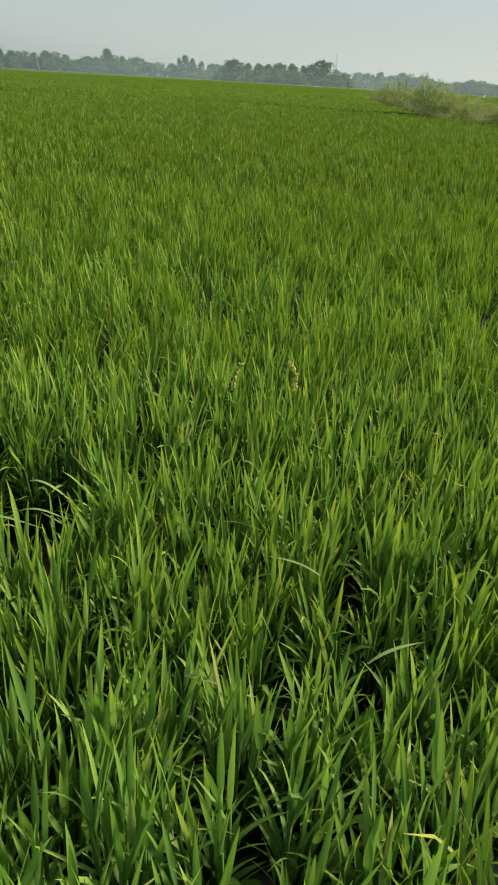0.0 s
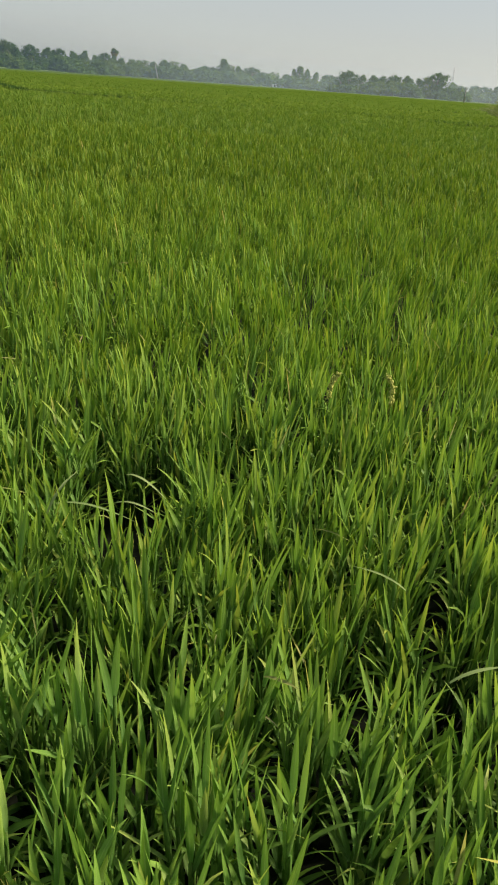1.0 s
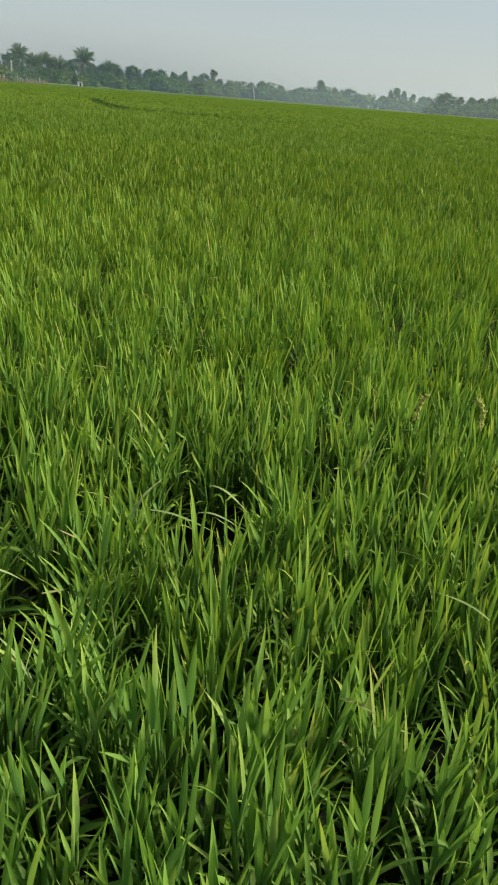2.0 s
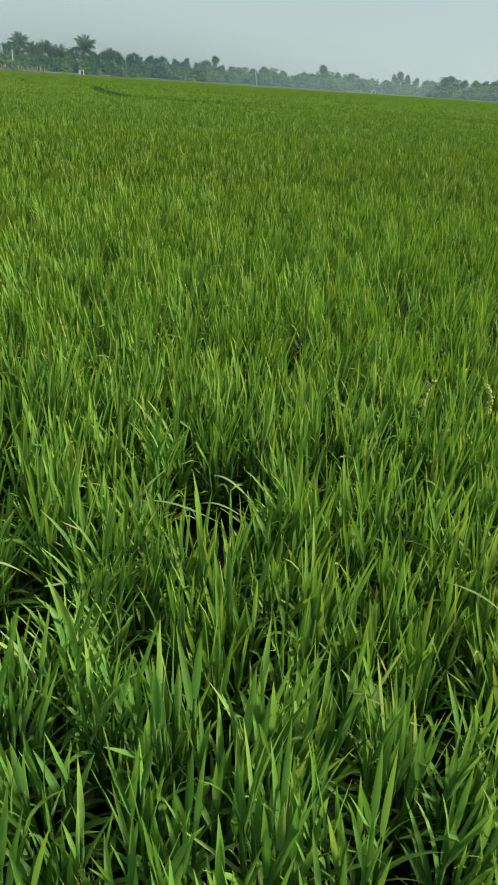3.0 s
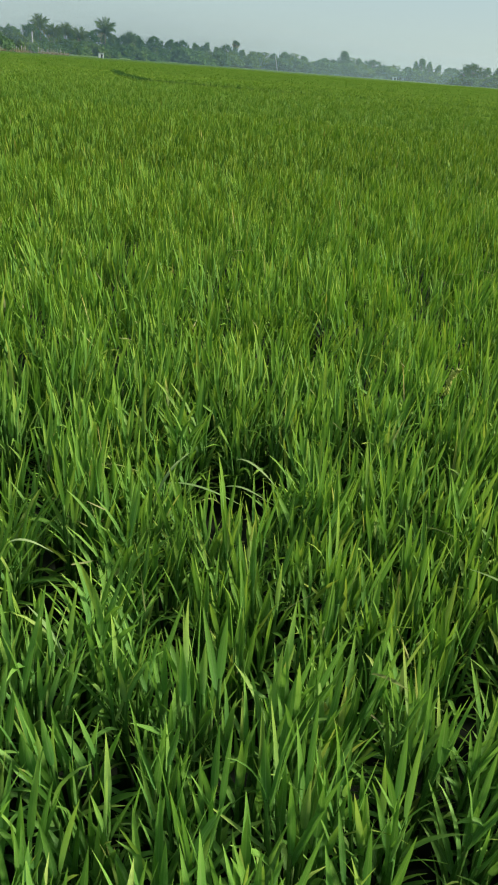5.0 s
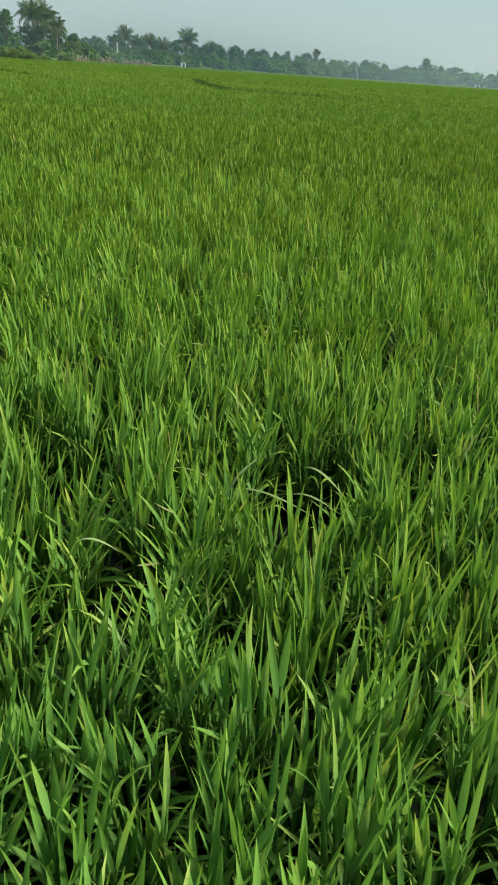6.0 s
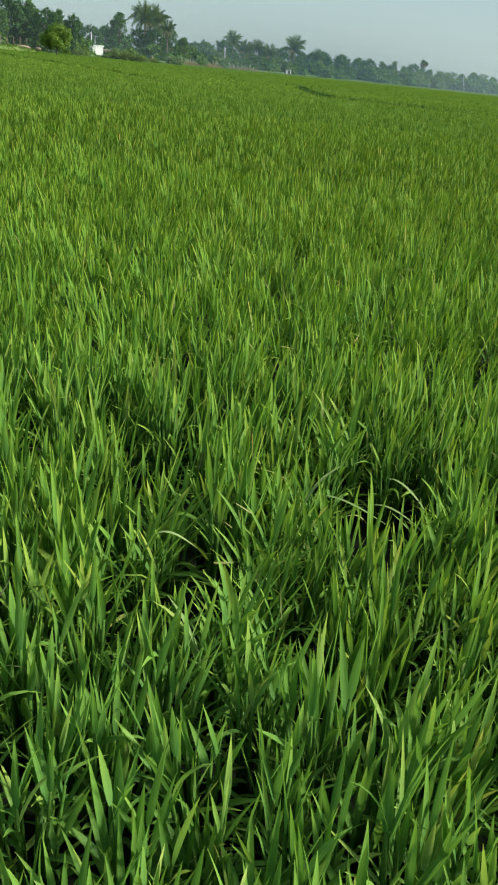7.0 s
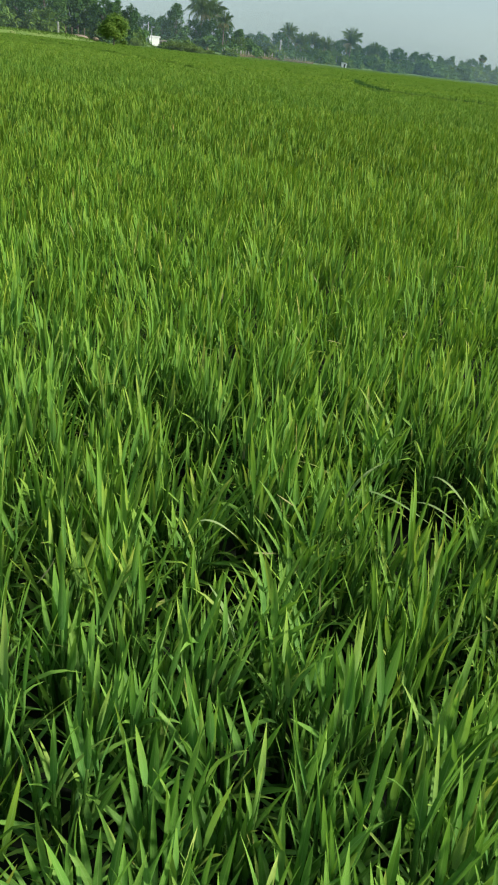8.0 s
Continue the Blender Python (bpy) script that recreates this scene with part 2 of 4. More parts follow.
def blades(base, phi, th0, bend, length, width, twist, segs, fold):
    """Grass blades: base (n, 3); phi the way they lean, th0 and bend radians from upright. Three points across where fold > 0."""
    n = len(base)
    s = np.linspace(0, 1, segs + 1)
    th = th0[:, None] + bend[:, None] * s[None, :] ** 1.7
    mid = (th[:, 1:] + th[:, :-1]) / 2
    step = length[:, None] / segs
    run = np.concatenate([np.zeros((n, 1)), np.cumsum(np.sin(mid) * step, 1)], 1)
    rise = np.concatenate([np.zeros((n, 1)), np.cumsum(np.cos(mid) * step, 1)], 1)
    c, d = np.cos(phi)[:, None], np.sin(phi)[:, None]
    zero = np.zeros_like(run)
    pts = base[:, None, :] + np.stack([run * c, run * d, rise], -1)
    side = np.stack([-d + zero, c + zero, zero], -1)
    norm = np.stack([np.cos(th) * c, np.cos(th) * d, -np.sin(th)], -1)
    tw = twist[:, None] * (0.25 + s[None, :])
    lat = np.cos(tw)[..., None] * side + np.sin(tw)[..., None] * norm
    up = -np.sin(tw)[..., None] * side + np.cos(tw)[..., None] * norm
    prof = np.interp(s, [0, 0.12, 0.32, 0.55, 0.75, 0.90, 1], [0.50, 0.92, 1.0, 0.83, 0.54, 0.24, 0.0])
    half = (width[:, None] * prof[None, :] / 2)[..., None]
    if fold:
        ring = np.stack([pts - lat * half - up * half * fold, pts, pts + lat * half - up * half * fold], 2)[:, :-1]
        verts = np.concatenate([ring.reshape(n, -1, 3), pts[:, -1:]], 1)
        faces, uv = [], []
        for i in range(segs - 1):
            a, b = 3 * i, 3 * i + 3
            faces += [(a, a + 1, b + 1, b), (a + 1, a + 2, b + 2, b + 1)]
        a, tip = 3 * (segs - 1), 3 * segs
        faces += [(a, a + 1, tip), (a + 1, a + 2, tip)]
        for v in s[:-1]:
            uv += [(0, v), (0.5, v), (1, v)]
    else:
        ring = np.stack([pts - lat * half, pts + lat * half], 2)[:, :-1]
        verts = np.concatenate([ring.reshape(n, -1, 3), pts[:, -1:]], 1)
        faces, uv = [], []
        for i in range(segs - 1):
            a = 2 * i
            faces.append((a, a + 1, a + 3, a + 2))
        faces.append((2 * segs - 2, 2 * segs - 1, 2 * segs))
        for v in s[:-1]:
            uv += [(0, v), (1, v)]
    uv.append((0.5, 1))
    return verts, faces, uv


def tube(points, radii, sides=6):
    """A tapered tube along points: (verts, faces)."""
    pts = [Vector(p) for p in points]
    verts, faces = [], []
    for i, p in enumerate(pts):
        d = (pts[min(i + 1, len(pts) - 1)] - pts[max(i - 1, 0)]).normalized()
        u = d.cross(Vector((0.31, 0.95, 0.05))).normalized()
        w = d.cross(u)
        verts += [p + (u * math.cos(2 * math.pi * k / sides) + w * math.sin(2 * math.pi * k / sides)) * radii[i] for k in range(sides)]
    for i in range(len(pts) - 1):
        for k in range(sides):
            a, b = i * sides + k, i * sides + (k + 1) % sides
            faces.append((a, b, b + sides, a + sides))
    faces.append(tuple(range(sides - 1, -1, -1)))
    faces.append(tuple(range((len(pts) - 1) * sides, len(pts) * sides)))
    return [tuple(v) for v in verts], faces


def joined(pieces):
    verts, faces = [], []
    for v, f in pieces:
        k = len(verts)
        verts += list(v)
        faces += [tuple(i + k for i in g) for g in f]
    return verts, faces


def box(x0, x1, y0, y1, z0, z1):
    v = [(x, y, z) for z in (z0, z1) for y in (y0, y1) for x in (x0, x1)]
    return v, [(0, 2, 3, 1), (4, 5, 7, 6), (0, 1, 5, 4), (2, 6, 7, 3), (0, 4, 6, 2), (1, 3, 7, 5)]


def mesh_py(name, verts, faces, mat, smooth=True):
    me = bpy.data.meshes.new(name)
    me.from_pydata(verts, [], faces)
    me.polygons.foreach_set("use_smooth", [smooth] * len(me.polygons))
    me.materials.append(mat)
    me.update()
    return me


def part(name, me, parent, label=""):
    ob = new(name, me)
    ob.parent = parent
    return tagged(ob, label) if label else ob


def thing(name, label, category, group="", kind="", at=None):
    ob = new(name)
    ob.empty_display_size = 0.1
    if at is not None:
        ob.matrix_basis = at
    return tagged(ob, label, category, group, kind)


GROUND = 0.32                # the mud under the rice
EYE_Z = 1.75 - GROUND        # the eye above it


def polar(az, r, z=GROUND):
    """A place r metres from the eye's foot, az degrees to the left of straight ahead."""
    a = radians(az)
    return Vector((-r * math.sin(a), r * math.cos(a), z))


# ---- the lie of the land ----
BUNDS = [  # field banks: corners, width of the gap in the rice
    ([(9.5, 37.5), (6.0, 39.6), (3.0, 39.4), (-2.8, 43.5), (-8.4, 40.9), (-16.0, 40.4), (-17.3, 39.4)], 0.62),
    ([(-17.3, 39.4), (-20.1, 43.6), (-23.9, 50.2), (-28.2, 58.5)], 0.6),
    ([(-17.3, 39.4), (-24.5, 35.0), (-33.5, 42.0), (-45.0, 50.0), (-70.0, 66.0)], 0.7),
    ([(4.0, 73.0), (9.2, 75.0), (14.0, 76.0)], 1.0),
    ([(7.0, 38.0), (9.0, 75.0), (14.0, 140.0)], 1.2),
]


def bund_gap(x, y):
    """How deep in a bank's gap each place lies: 1 in the middle, 0 outside."""
    best = np.zeros_like(x)
    for corners, width in BUNDS:
        for (ax, ay), (bx, by) in zip(corners, corners[1:]):
            dx, dy = bx - ax, by - ay
            k = np.clip(((x - ax) * dx + (y - ay) * dy) / (dx * dx + dy * dy), 0, 1)
            d = np.hypot(x - ax - k * dx, y - ay - k * dy)
            open_part = np.interp(x, [-14, -8, 1, 3], [1.0, 0.0, 0.0, 1.0]) if width == 0.62 else 1.0
            best = np.maximum(best, np.clip((width / 2 + 0.15 - d) / 0.15, 0, 1) * open_part)
    return best


def step_up(x, y):
    """The field beyond the long bank lies a little higher."""
    line = np.interp(x, [-38, -28.2, -23.9, -17.3, -8.4, -2.8, 3.0, 9.5], [80, 58.5, 50.2, 39.4, 40.9, 43.5, 39.4, 37.5])
    return np.interp(x, [-20, -12, -6], [0.10, 0.07, 0.02]) * np.clip((y - line) / 0.3, 0, 1) * np.clip((10 - x) / 3, 0, 1) * np.clip((x + 21) / 5, 0, 1)


def edge_of_field(az):
    """How far off the trees stand."""
    return np.interp(az, [-16, -4.6, -4.0, 3.5, 4.0, 6, 17, 23, 27, 31, 34, 38, 42, 50, 60], [430, 430, 385, 380, 450, 450, 440, 360, 285, 240, 200, 185, 140, 150, 150])


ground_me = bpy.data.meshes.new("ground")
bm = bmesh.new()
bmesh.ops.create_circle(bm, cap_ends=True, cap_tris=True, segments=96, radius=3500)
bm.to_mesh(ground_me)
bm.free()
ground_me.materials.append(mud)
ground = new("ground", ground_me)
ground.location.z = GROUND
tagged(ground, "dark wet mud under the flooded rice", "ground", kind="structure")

# the dense mass of leaves further out, seen only across its top
rng = np.random.default_rng(11)
rings = np.concatenate([np.geomspace(10.0, 90.0, 120), np.geomspace(92, 470.0, 80)])
azs = np.linspace(-40, 75, 360)
R, A = np.meshgrid(rings, azs, indexing="ij")
A = A + rng.normal(0, 0.05, A.shape)
R = R * (1 + rng.normal(0, 0.003, R.shape))
X, Y = -R * np.sin(np.radians(A)), R * np.cos(np.radians(A))
base_z = np.interp(R, [10, 20, 40, 80, 160, 260], [0.38, 0.55, 0.67, 0.73, 0.75, 0.77])
Z = base_z + rng.normal(0, 1, R.shape) * np.interp(R, [10, 60, 470], [0.05, 0.045, 0.06]) + step_up(X, Y)
Z -= (base_z - 0.03) * bund_gap(X, Y)
Z = np.where(R > edge_of_field(A) - 4, 0.05, Z)
nr, na = R.shape
idx = np.arange(nr * na).reshape(nr, na)
quads = np.stack([idx[:-1, :-1], idx[:-1, 1:], idx[1:, 1:], idx[1:, :-1]], -1).reshape(-1, 4)
me = mesh_of("far_rice_canopy", np.stack([X, Y, Z], -1).reshape(-1, 3), quads.ravel(), np.arange(len(quads)) * 4, canopy_green)
tagged(new("far_rice_canopy", me), "even green top of the rice crop far off", "rice field", kind="stuff")

# the same crop goes on to the sides and behind
azs = np.linspace(75, 320, 160)
R, A = np.meshgrid(np.geomspace(9.0, 400.0, 70), azs, indexing="ij")
Z = np.interp(R, [9, 11, 40, 80, 160, 260], [0.42, 0.68, 0.72, 0.74, 0.75, 0.77]) + rng.normal(0, 0.05, R.shape)
nr, na = R.shape
idx = np.arange(nr * na).reshape(nr, na)
quads = np.stack([idx[:-1, :-1], idx[:-1, 1:], idx[1:, 1:], idx[1:, :-1]], -1).reshape(-1, 4)
verts = np.stack([-R * np.sin(np.radians(A)), R * np.cos(np.radians(A)), Z], -1).reshape(-1, 3)
me = mesh_of("far_rice_canopy", verts, quads.ravel(), np.arange(len(quads)) * 4, canopy_green)
tagged(new("far_rice_canopy", me), "even green top of the rice crop around the eye", "rice field", kind="stuff")

# ---- rice ----
HOLES = [(-0.66, 2.05, 0.20), (-0.86, 1.36, 0.17), (-0.28, 4.85, 0.18), (-0.11, 4.05, 0.12), (0.51, 2.44, 0.10), (0.21, 2.57, 0.09), (-1.33, 1.88, 0.09), (-0.93, 2.25, 0.09),
         (0.31, 1.48, 0.07), (-2.2, 4.9, 0.13), (1.0, 5.0, 0.12)]


def hill_places(seed, r0, r1, az0, az1, spacing, loose=0.2):
    """Rice hills on a loose, uneven grid, within a sector round the eye's foot."""
    g = np.random.default_rng(seed)
    n = int(r1 / spacing) + 2
    i, j = np.meshgrid(np.arange(-n, n + 1), np.arange(-n, n + 1))
    x, y = (i.ravel() + 0.5 * (j.ravel() % 2)) * spacing, j.ravel() * spacing
    t = 0.35
    x, y = x * math.cos(t) - y * math.sin(t), x * math.sin(t) + y * math.cos(t)
    x, y = x + g.normal(0, spacing * loose, x.shape), y + g.normal(0, spacing * loose, y.shape)
    r, az = np.hypot(x, y), np.degrees(np.arctan2(-x, y))
    keep = (r >= r0) & (r < r1) & (az >= az0) & (az < az1) & (bund_gap(x, y) < 0.3) & (g.random(x.shape) > (0.03 if loose > 0.15 else 0.0))
    for hx, hy, hr in HOLES:
        keep &= np.hypot(x - hx, y - hy) > hr
    return x[keep], y[keep]


def hill_leaves(g, tillers, limp=0.0):
    """Blade leaves and culms of one rice hill, fanning out from its foot: rows for blades(), topmost leaves first, and culm paths."""
    rows, culms = [[], [], [], [], []], []
    for k in range(tillers):
        a = 2.4 * k + g.normal(0, 0.3)
        f = math.sqrt((k + 0.5) / tillers)
        foot = np.array([math.cos(a), math.sin(a), 0]) * 0.032 * f
        lean = 0.02 + 0.11 * f * g.uniform(0.4, 1.4)
        h = g.uniform(0.225, 0.35) - 0.04 * f
        way = np.array([math.cos(a) * math.sin(lean), math.sin(a) * math.sin(lean), math.cos(lean)])
        culms.append((foot, foot + way * h))
        for j in range(5):
            p = foot + way * h * (1.0, 0.86, 0.68, 0.48, 0.26)[j]
            phi = a + (0, 2.6, -0.6, 0.5, -0.3)[j] + g.normal(0, 0.5)
            th = (lean, 0.02, lean, lean, lean)[j] + abs(g.normal((0.08, 0.18, 0.33, 0.55, 0.72)[j], (0.08, 0.12, 0.17, 0.22, 0.25)[j])) + limp * g.uniform(0.2, 0.8)
            bend = abs(g.normal((0.05, 0.12, 0.25, 0.52, 0.45)[j], (0.07, 0.12, 0.22, 0.30, 0.3)[j])) + limp * g.uniform(0.2, 1.0)
            if g.random() < (0.03, 0.07, 0.16, 0.22, 0.25)[j]:
                bend += g.uniform(0.7, 1.6)
            rows[j].append((*p, phi, th, bend, g.uniform(0.095, 0.180) * (1.0, 1.08, 1.02, 0.92, 0.8)[j], g.uniform(0.0104, 0.0168), g.normal(0, 0.40)))
    return np.array(sum(rows, [])), culms


def culm_mesh(a, b):
    return tube([a, (np.array(a) * 0.5 + np.array(b) * 0.5), b], [0.0055, 0.005, 0.0035], 4)


def panicle(parent, foot, height, droop, name_label):
    """A drooping head of pale grain on a thin stalk."""
    pts = [Vector(foot) + Vector((0, 0, height * f)) for f in (0.5, 0.8, 1.0)]
    d = Vector((math.cos(droop), math.sin(droop), 0))
    tip = pts[-1]
    curve = [tip + d * 0.062 * math.sin(s * 1.4) + Vector((0, 0, 0.03 * math.sin(s * 2.6) - 0.055 * s * s)) for s in (0.25, 0.5, 0.75, 1.0, 1.2)]
    stalk = part("panicle_stalk", mesh_py("panicle_stalk", *tube(pts + curve, [0.0022, 0.002, 0.0018, 0.0016, 0.0014, 0.0012, 0.001, 0.0008], 4), culm_green), parent)
    g = np.random.default_rng(int(abs(droop) * 100) + 3)
    pieces = []
    for k in range(150):
        f = 0.6 + 3.39 * g.random()
        i = int(f)
        q = curve[i].lerp(curve[i + 1], f - i) + Vector(g.normal(0, 0.0042, 3)) - Vector((0, 0, 0.009 * g.random()))
        w = Vector((g.normal(0, 0.4), g.normal(0, 0.4), -1)).normalized() * 0.0050
        pieces.append(tube([q - w, q - w * 0.2, q + w], [0.0008, 0.0024, 0.0006], 4))
    part("panicle", mesh_py("panicle", *joined(pieces), grain_gold), stalk, name_label)


LABEL_RICE = "green rice plant with long upright blade leaves in wet mud"
near_kinds, mid_kinds, hill_rows = [], [], []
g = np.random.default_rng(5)
for v in range(12):
    rows, culms = hill_leaves(g, int(g.integers(12, 15)), 0.35 if v >= 10 else 0.0)
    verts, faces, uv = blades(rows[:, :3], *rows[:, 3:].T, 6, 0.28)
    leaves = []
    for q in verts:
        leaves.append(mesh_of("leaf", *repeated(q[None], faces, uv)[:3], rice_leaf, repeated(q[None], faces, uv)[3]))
    near_kinds.append((leaves, [mesh_py("culm", *culm_mesh(a, b), culm_green) for a, b in culms]))
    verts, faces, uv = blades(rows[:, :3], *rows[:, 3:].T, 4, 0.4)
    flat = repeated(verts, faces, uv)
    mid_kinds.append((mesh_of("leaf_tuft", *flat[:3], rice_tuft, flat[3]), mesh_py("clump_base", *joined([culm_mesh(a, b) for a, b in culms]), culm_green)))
    if v < 10:
        hill_rows.append(rows[:42])


def plant(kind, x, y, split):
    s = g.uniform(0.92, 1.12)
    if min(math.hypot(x - hx, y - hy) - hr for hx, hy, hr in HOLES[:3]) < 0.10 and g.random() < 0.6:
        kind = 10 + kind % 2   # limp, leaning leaves hang into the gaps
    at = pose(x, y, GROUND, g.normal(0, 4.0), g.normal(1.0, 4.0), g.uniform(0, 360)) @ Matrix.Diagonal((s, s, s * g.uniform(0.94, 1.06), 1))
    root = thing("rice_plant", LABEL_RICE, "rice plant", "rice plants in the field", at=at)
    if split:
        for m in near_kinds[kind][0]:
            part("leaf", m, root)
        for m in near_kinds[kind][1]:
            part("culm", m, root)
    else:
        part("leaf_tuft", mid_kinds[kind][0], root)
        part("clump_base", mid_kinds[kind][1], root)
    return root


for r0, r1, split in ((0.42, 1.38, True), (1.38, 3.2, False)):
    for x, y in zip(*hill_places(21, r0, r1, -25, 54, 0.153, 0.13)):
        plant(int(g.integers(0, 10)), float(x), float(y), split)
for x, y, droop in ((-0.03, 2.56, 3.0), (0.06, 2.60, -0.1)):
    root = thing("rice_plant", "rice plant already bearing a drooping head of pale grain", "rice plant", "rice plants in the field", at=pose(x, y, GROUND))
    part("leaf_tuft", mid_kinds[3][0], root)
    part("clump_base", mid_kinds[3][1], root)
    panicle(root, (0, 0, 0), 0.865 - GROUND, droop, "drooping head of pale yellow grain")


# dried and broken leaves caught among the plants
q4 = np.random.default_rng(88)
n = 190
az, rr = np.radians(q4.uniform(-20, 50, n)), np.sqrt(q4.uniform(1.3, 30.0, n))
base = np.stack([-rr * np.sin(az), rr * np.cos(az), q4.uniform(0.55, 0.74, n)], -1)
verts, faces, uv = blades(base, q4.uniform(0, 6.28, n), np.abs(q4.normal(1.1, 0.4, n)), q4.normal(0.3, 0.4, n), q4.uniform(0.04, 0.11, n), q4.uniform(0.003, 0.0065, n), q4.normal(0, 0.6, n), 4, 0.3)
flat = repeated(verts, faces, uv)
tagged(new("dry_leaves", mesh_of("dry_leaves", *flat[:3], leaf_straw, flat[3])), "pale dried and broken leaves among the rice", "dry leaves", kind="stuff")


def bent_leaf(label, start, end, arch, width, mat):
    """A single leaf bent over, from its stalk to its tip."""
    a, b = Vector(start), Vector(end)
    side = (b - a).cross(Vector((0, 0, 1))).normalized()
    verts, faces = [], []
    n = 9
    for i in range(n + 1):
        t = i / n
        c = a.lerp(b, t) + Vector((0, 0, arch * math.sin(math.pi * t ** 0.8)))
        w = width * 0.5 * (0.55 + 0.45 * min(1, t * 4)) * min(1.0, (1 - t) * 2.2 + 0.02)
        verts += [tuple(c - side * w), tuple(c + Vector((0, 0, -w * 0.5))), tuple(c + side * w)]
    for i in range(n):
        for k in (0, 1):
            p = 3 * i + k
            faces.append((p, p + 1, p + 4, p + 3))
    tagged(new("bent_leaf", mesh_py("bent_leaf", verts, faces, mat)), label, "rice leaf", "bent leaves among the rice")


PALE = "pale grey-green rice leaf bent over into a gap"
for start, end, arch, width, mat in (
    ((-0.79, 1.77, 0.63), (-0.735, 1.90, 0.735), 0.03, 0.0095, leaf_bent), ((-0.75, 1.76, 0.70), (-0.53, 1.78, 0.665), 0.02, 0.0095, leaf_bent),
    ((-0.60, 1.90, 0.74), (-0.47, 1.87, 0.69), 0.02, 0.0095, leaf_bent), ((-0.62, 1.83, 0.68), (-0.48, 1.81, 0.68), 0.02, 0.009, leaf_bent),
    ((-0.94, 1.31, 0.73), (-0.86, 1.36, 0.69), 0.015, 0.009, leaf_bent), ((-0.69, 1.11, 0.62), (-0.76, 1.08, 0.77), 0.02, 0.016, leaf_bent),
    ((-0.11, 1.22, 0.70), (-0.035, 1.175, 0.72), 0.006, 0.010, leaf_straw), ((-0.052, 1.262, 0.64), (-0.054, 1.240, 0.745), 0.0, 0.0095, leaf_bent),
    ((0.17, 1.61, 0.69), (0.04, 1.65, 0.71), 0.012, 0.008, leaf_bent), ((0.25, 1.29, 0.70), (0.37, 1.345, 0.72), 0.012, 0.009, leaf_bent),
):
    bent_leaf(PALE if mat is leaf_bent else "broken straw-coloured rice leaf lying across the plants", start, end, arch, width, mat)


def rice_band(seed, sectors, spacing, per_hill, segs, widen, mat, stalks=0, rise=0.0):
    """One belt of the field: the topmost leaves of many hills, joined."""
    q = np.random.default_rng(seed)
    xs, ys = [], []
    for k, (r0, r1, a0, a1) in enumerate(sectors):
        x, y = hill_places(seed + k, r0, r1, a0, a1, spacing)
        xs.append(x)
        ys.append(y)
    hx, hy = np.concatenate(xs), np.concatenate(ys)
    m = len(hx)
    kinds = np.stack([r[:per_hill] if per_hill <= 15 else r[np.linspace(0, 41, per_hill).astype(int)] for r in hill_rows])
    rows = kinds[q.integers(0, len(kinds), m)]                     # (hills, leaves, 9)
    turn, size = q.uniform(0, 2 * np.pi, m)[:, None], q.uniform(0.84, 1.16, m)[:, None]
    tip = q.normal(0, 0.12, (2, m, 1))                              # the way each hill leans
    c, d = np.cos(turn), np.sin(turn)
    bx, by, bz = (rows[..., i] * size for i in range(3))
    x = hx[:, None] + bx * c - by * d + tip[0] * bz
    y = hy[:, None] + bx * d + by * c + tip[1] * bz
    z = bz + step_up(hx, hy)[:, None] + GROUND + rise
    phi = rows[..., 3] + turn + q.normal(0, 0.3, rows.shape[:2])
    th = np.abs(rows[..., 4] + q.normal(0, 0.05, rows.shape[:2]))
    vx, vy = th * np.cos(phi) + tip[0], th * np.sin(phi) + tip[1]
    base = np.stack([x, y, z], -1).reshape(-1, 3)
    az, th = np.arctan2(vy, vx).ravel(), np.hypot(vx, vy).ravel()
    bend, ln, wd, tw = rows[..., 5].ravel(), (rows[..., 6] * size).ravel(), rows[..., 7].ravel() * widen, rows[..., 8].ravel()
    if stalks:   # upright culms and sheaths under the leaves
        cx, cy = np.repeat(hx, stalks), np.repeat(hy, stalks)
        k = len(cx)
        base = np.concatenate([base, np.stack([cx + q.normal(0, 0.03, k), cy + q.normal(0, 0.03, k), np.full(k, GROUND)], -1)])
        az, th, bend = np.concatenate([az, q.uniform(0, 6.28, k)]), np.concatenate([th, np.abs(q.normal(0.05, 0.05, k))]), np.concatenate([bend, np.full(k, 0.05)])
        ln, wd, tw = np.concatenate([ln, q.uniform(0.18, 0.28, k)]), np.concatenate([wd, np.full(k, 0.014 * widen)]), np.concatenate([tw, np.zeros(k)])
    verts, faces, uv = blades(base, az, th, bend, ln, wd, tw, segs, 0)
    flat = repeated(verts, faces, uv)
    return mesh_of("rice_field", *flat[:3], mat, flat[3])


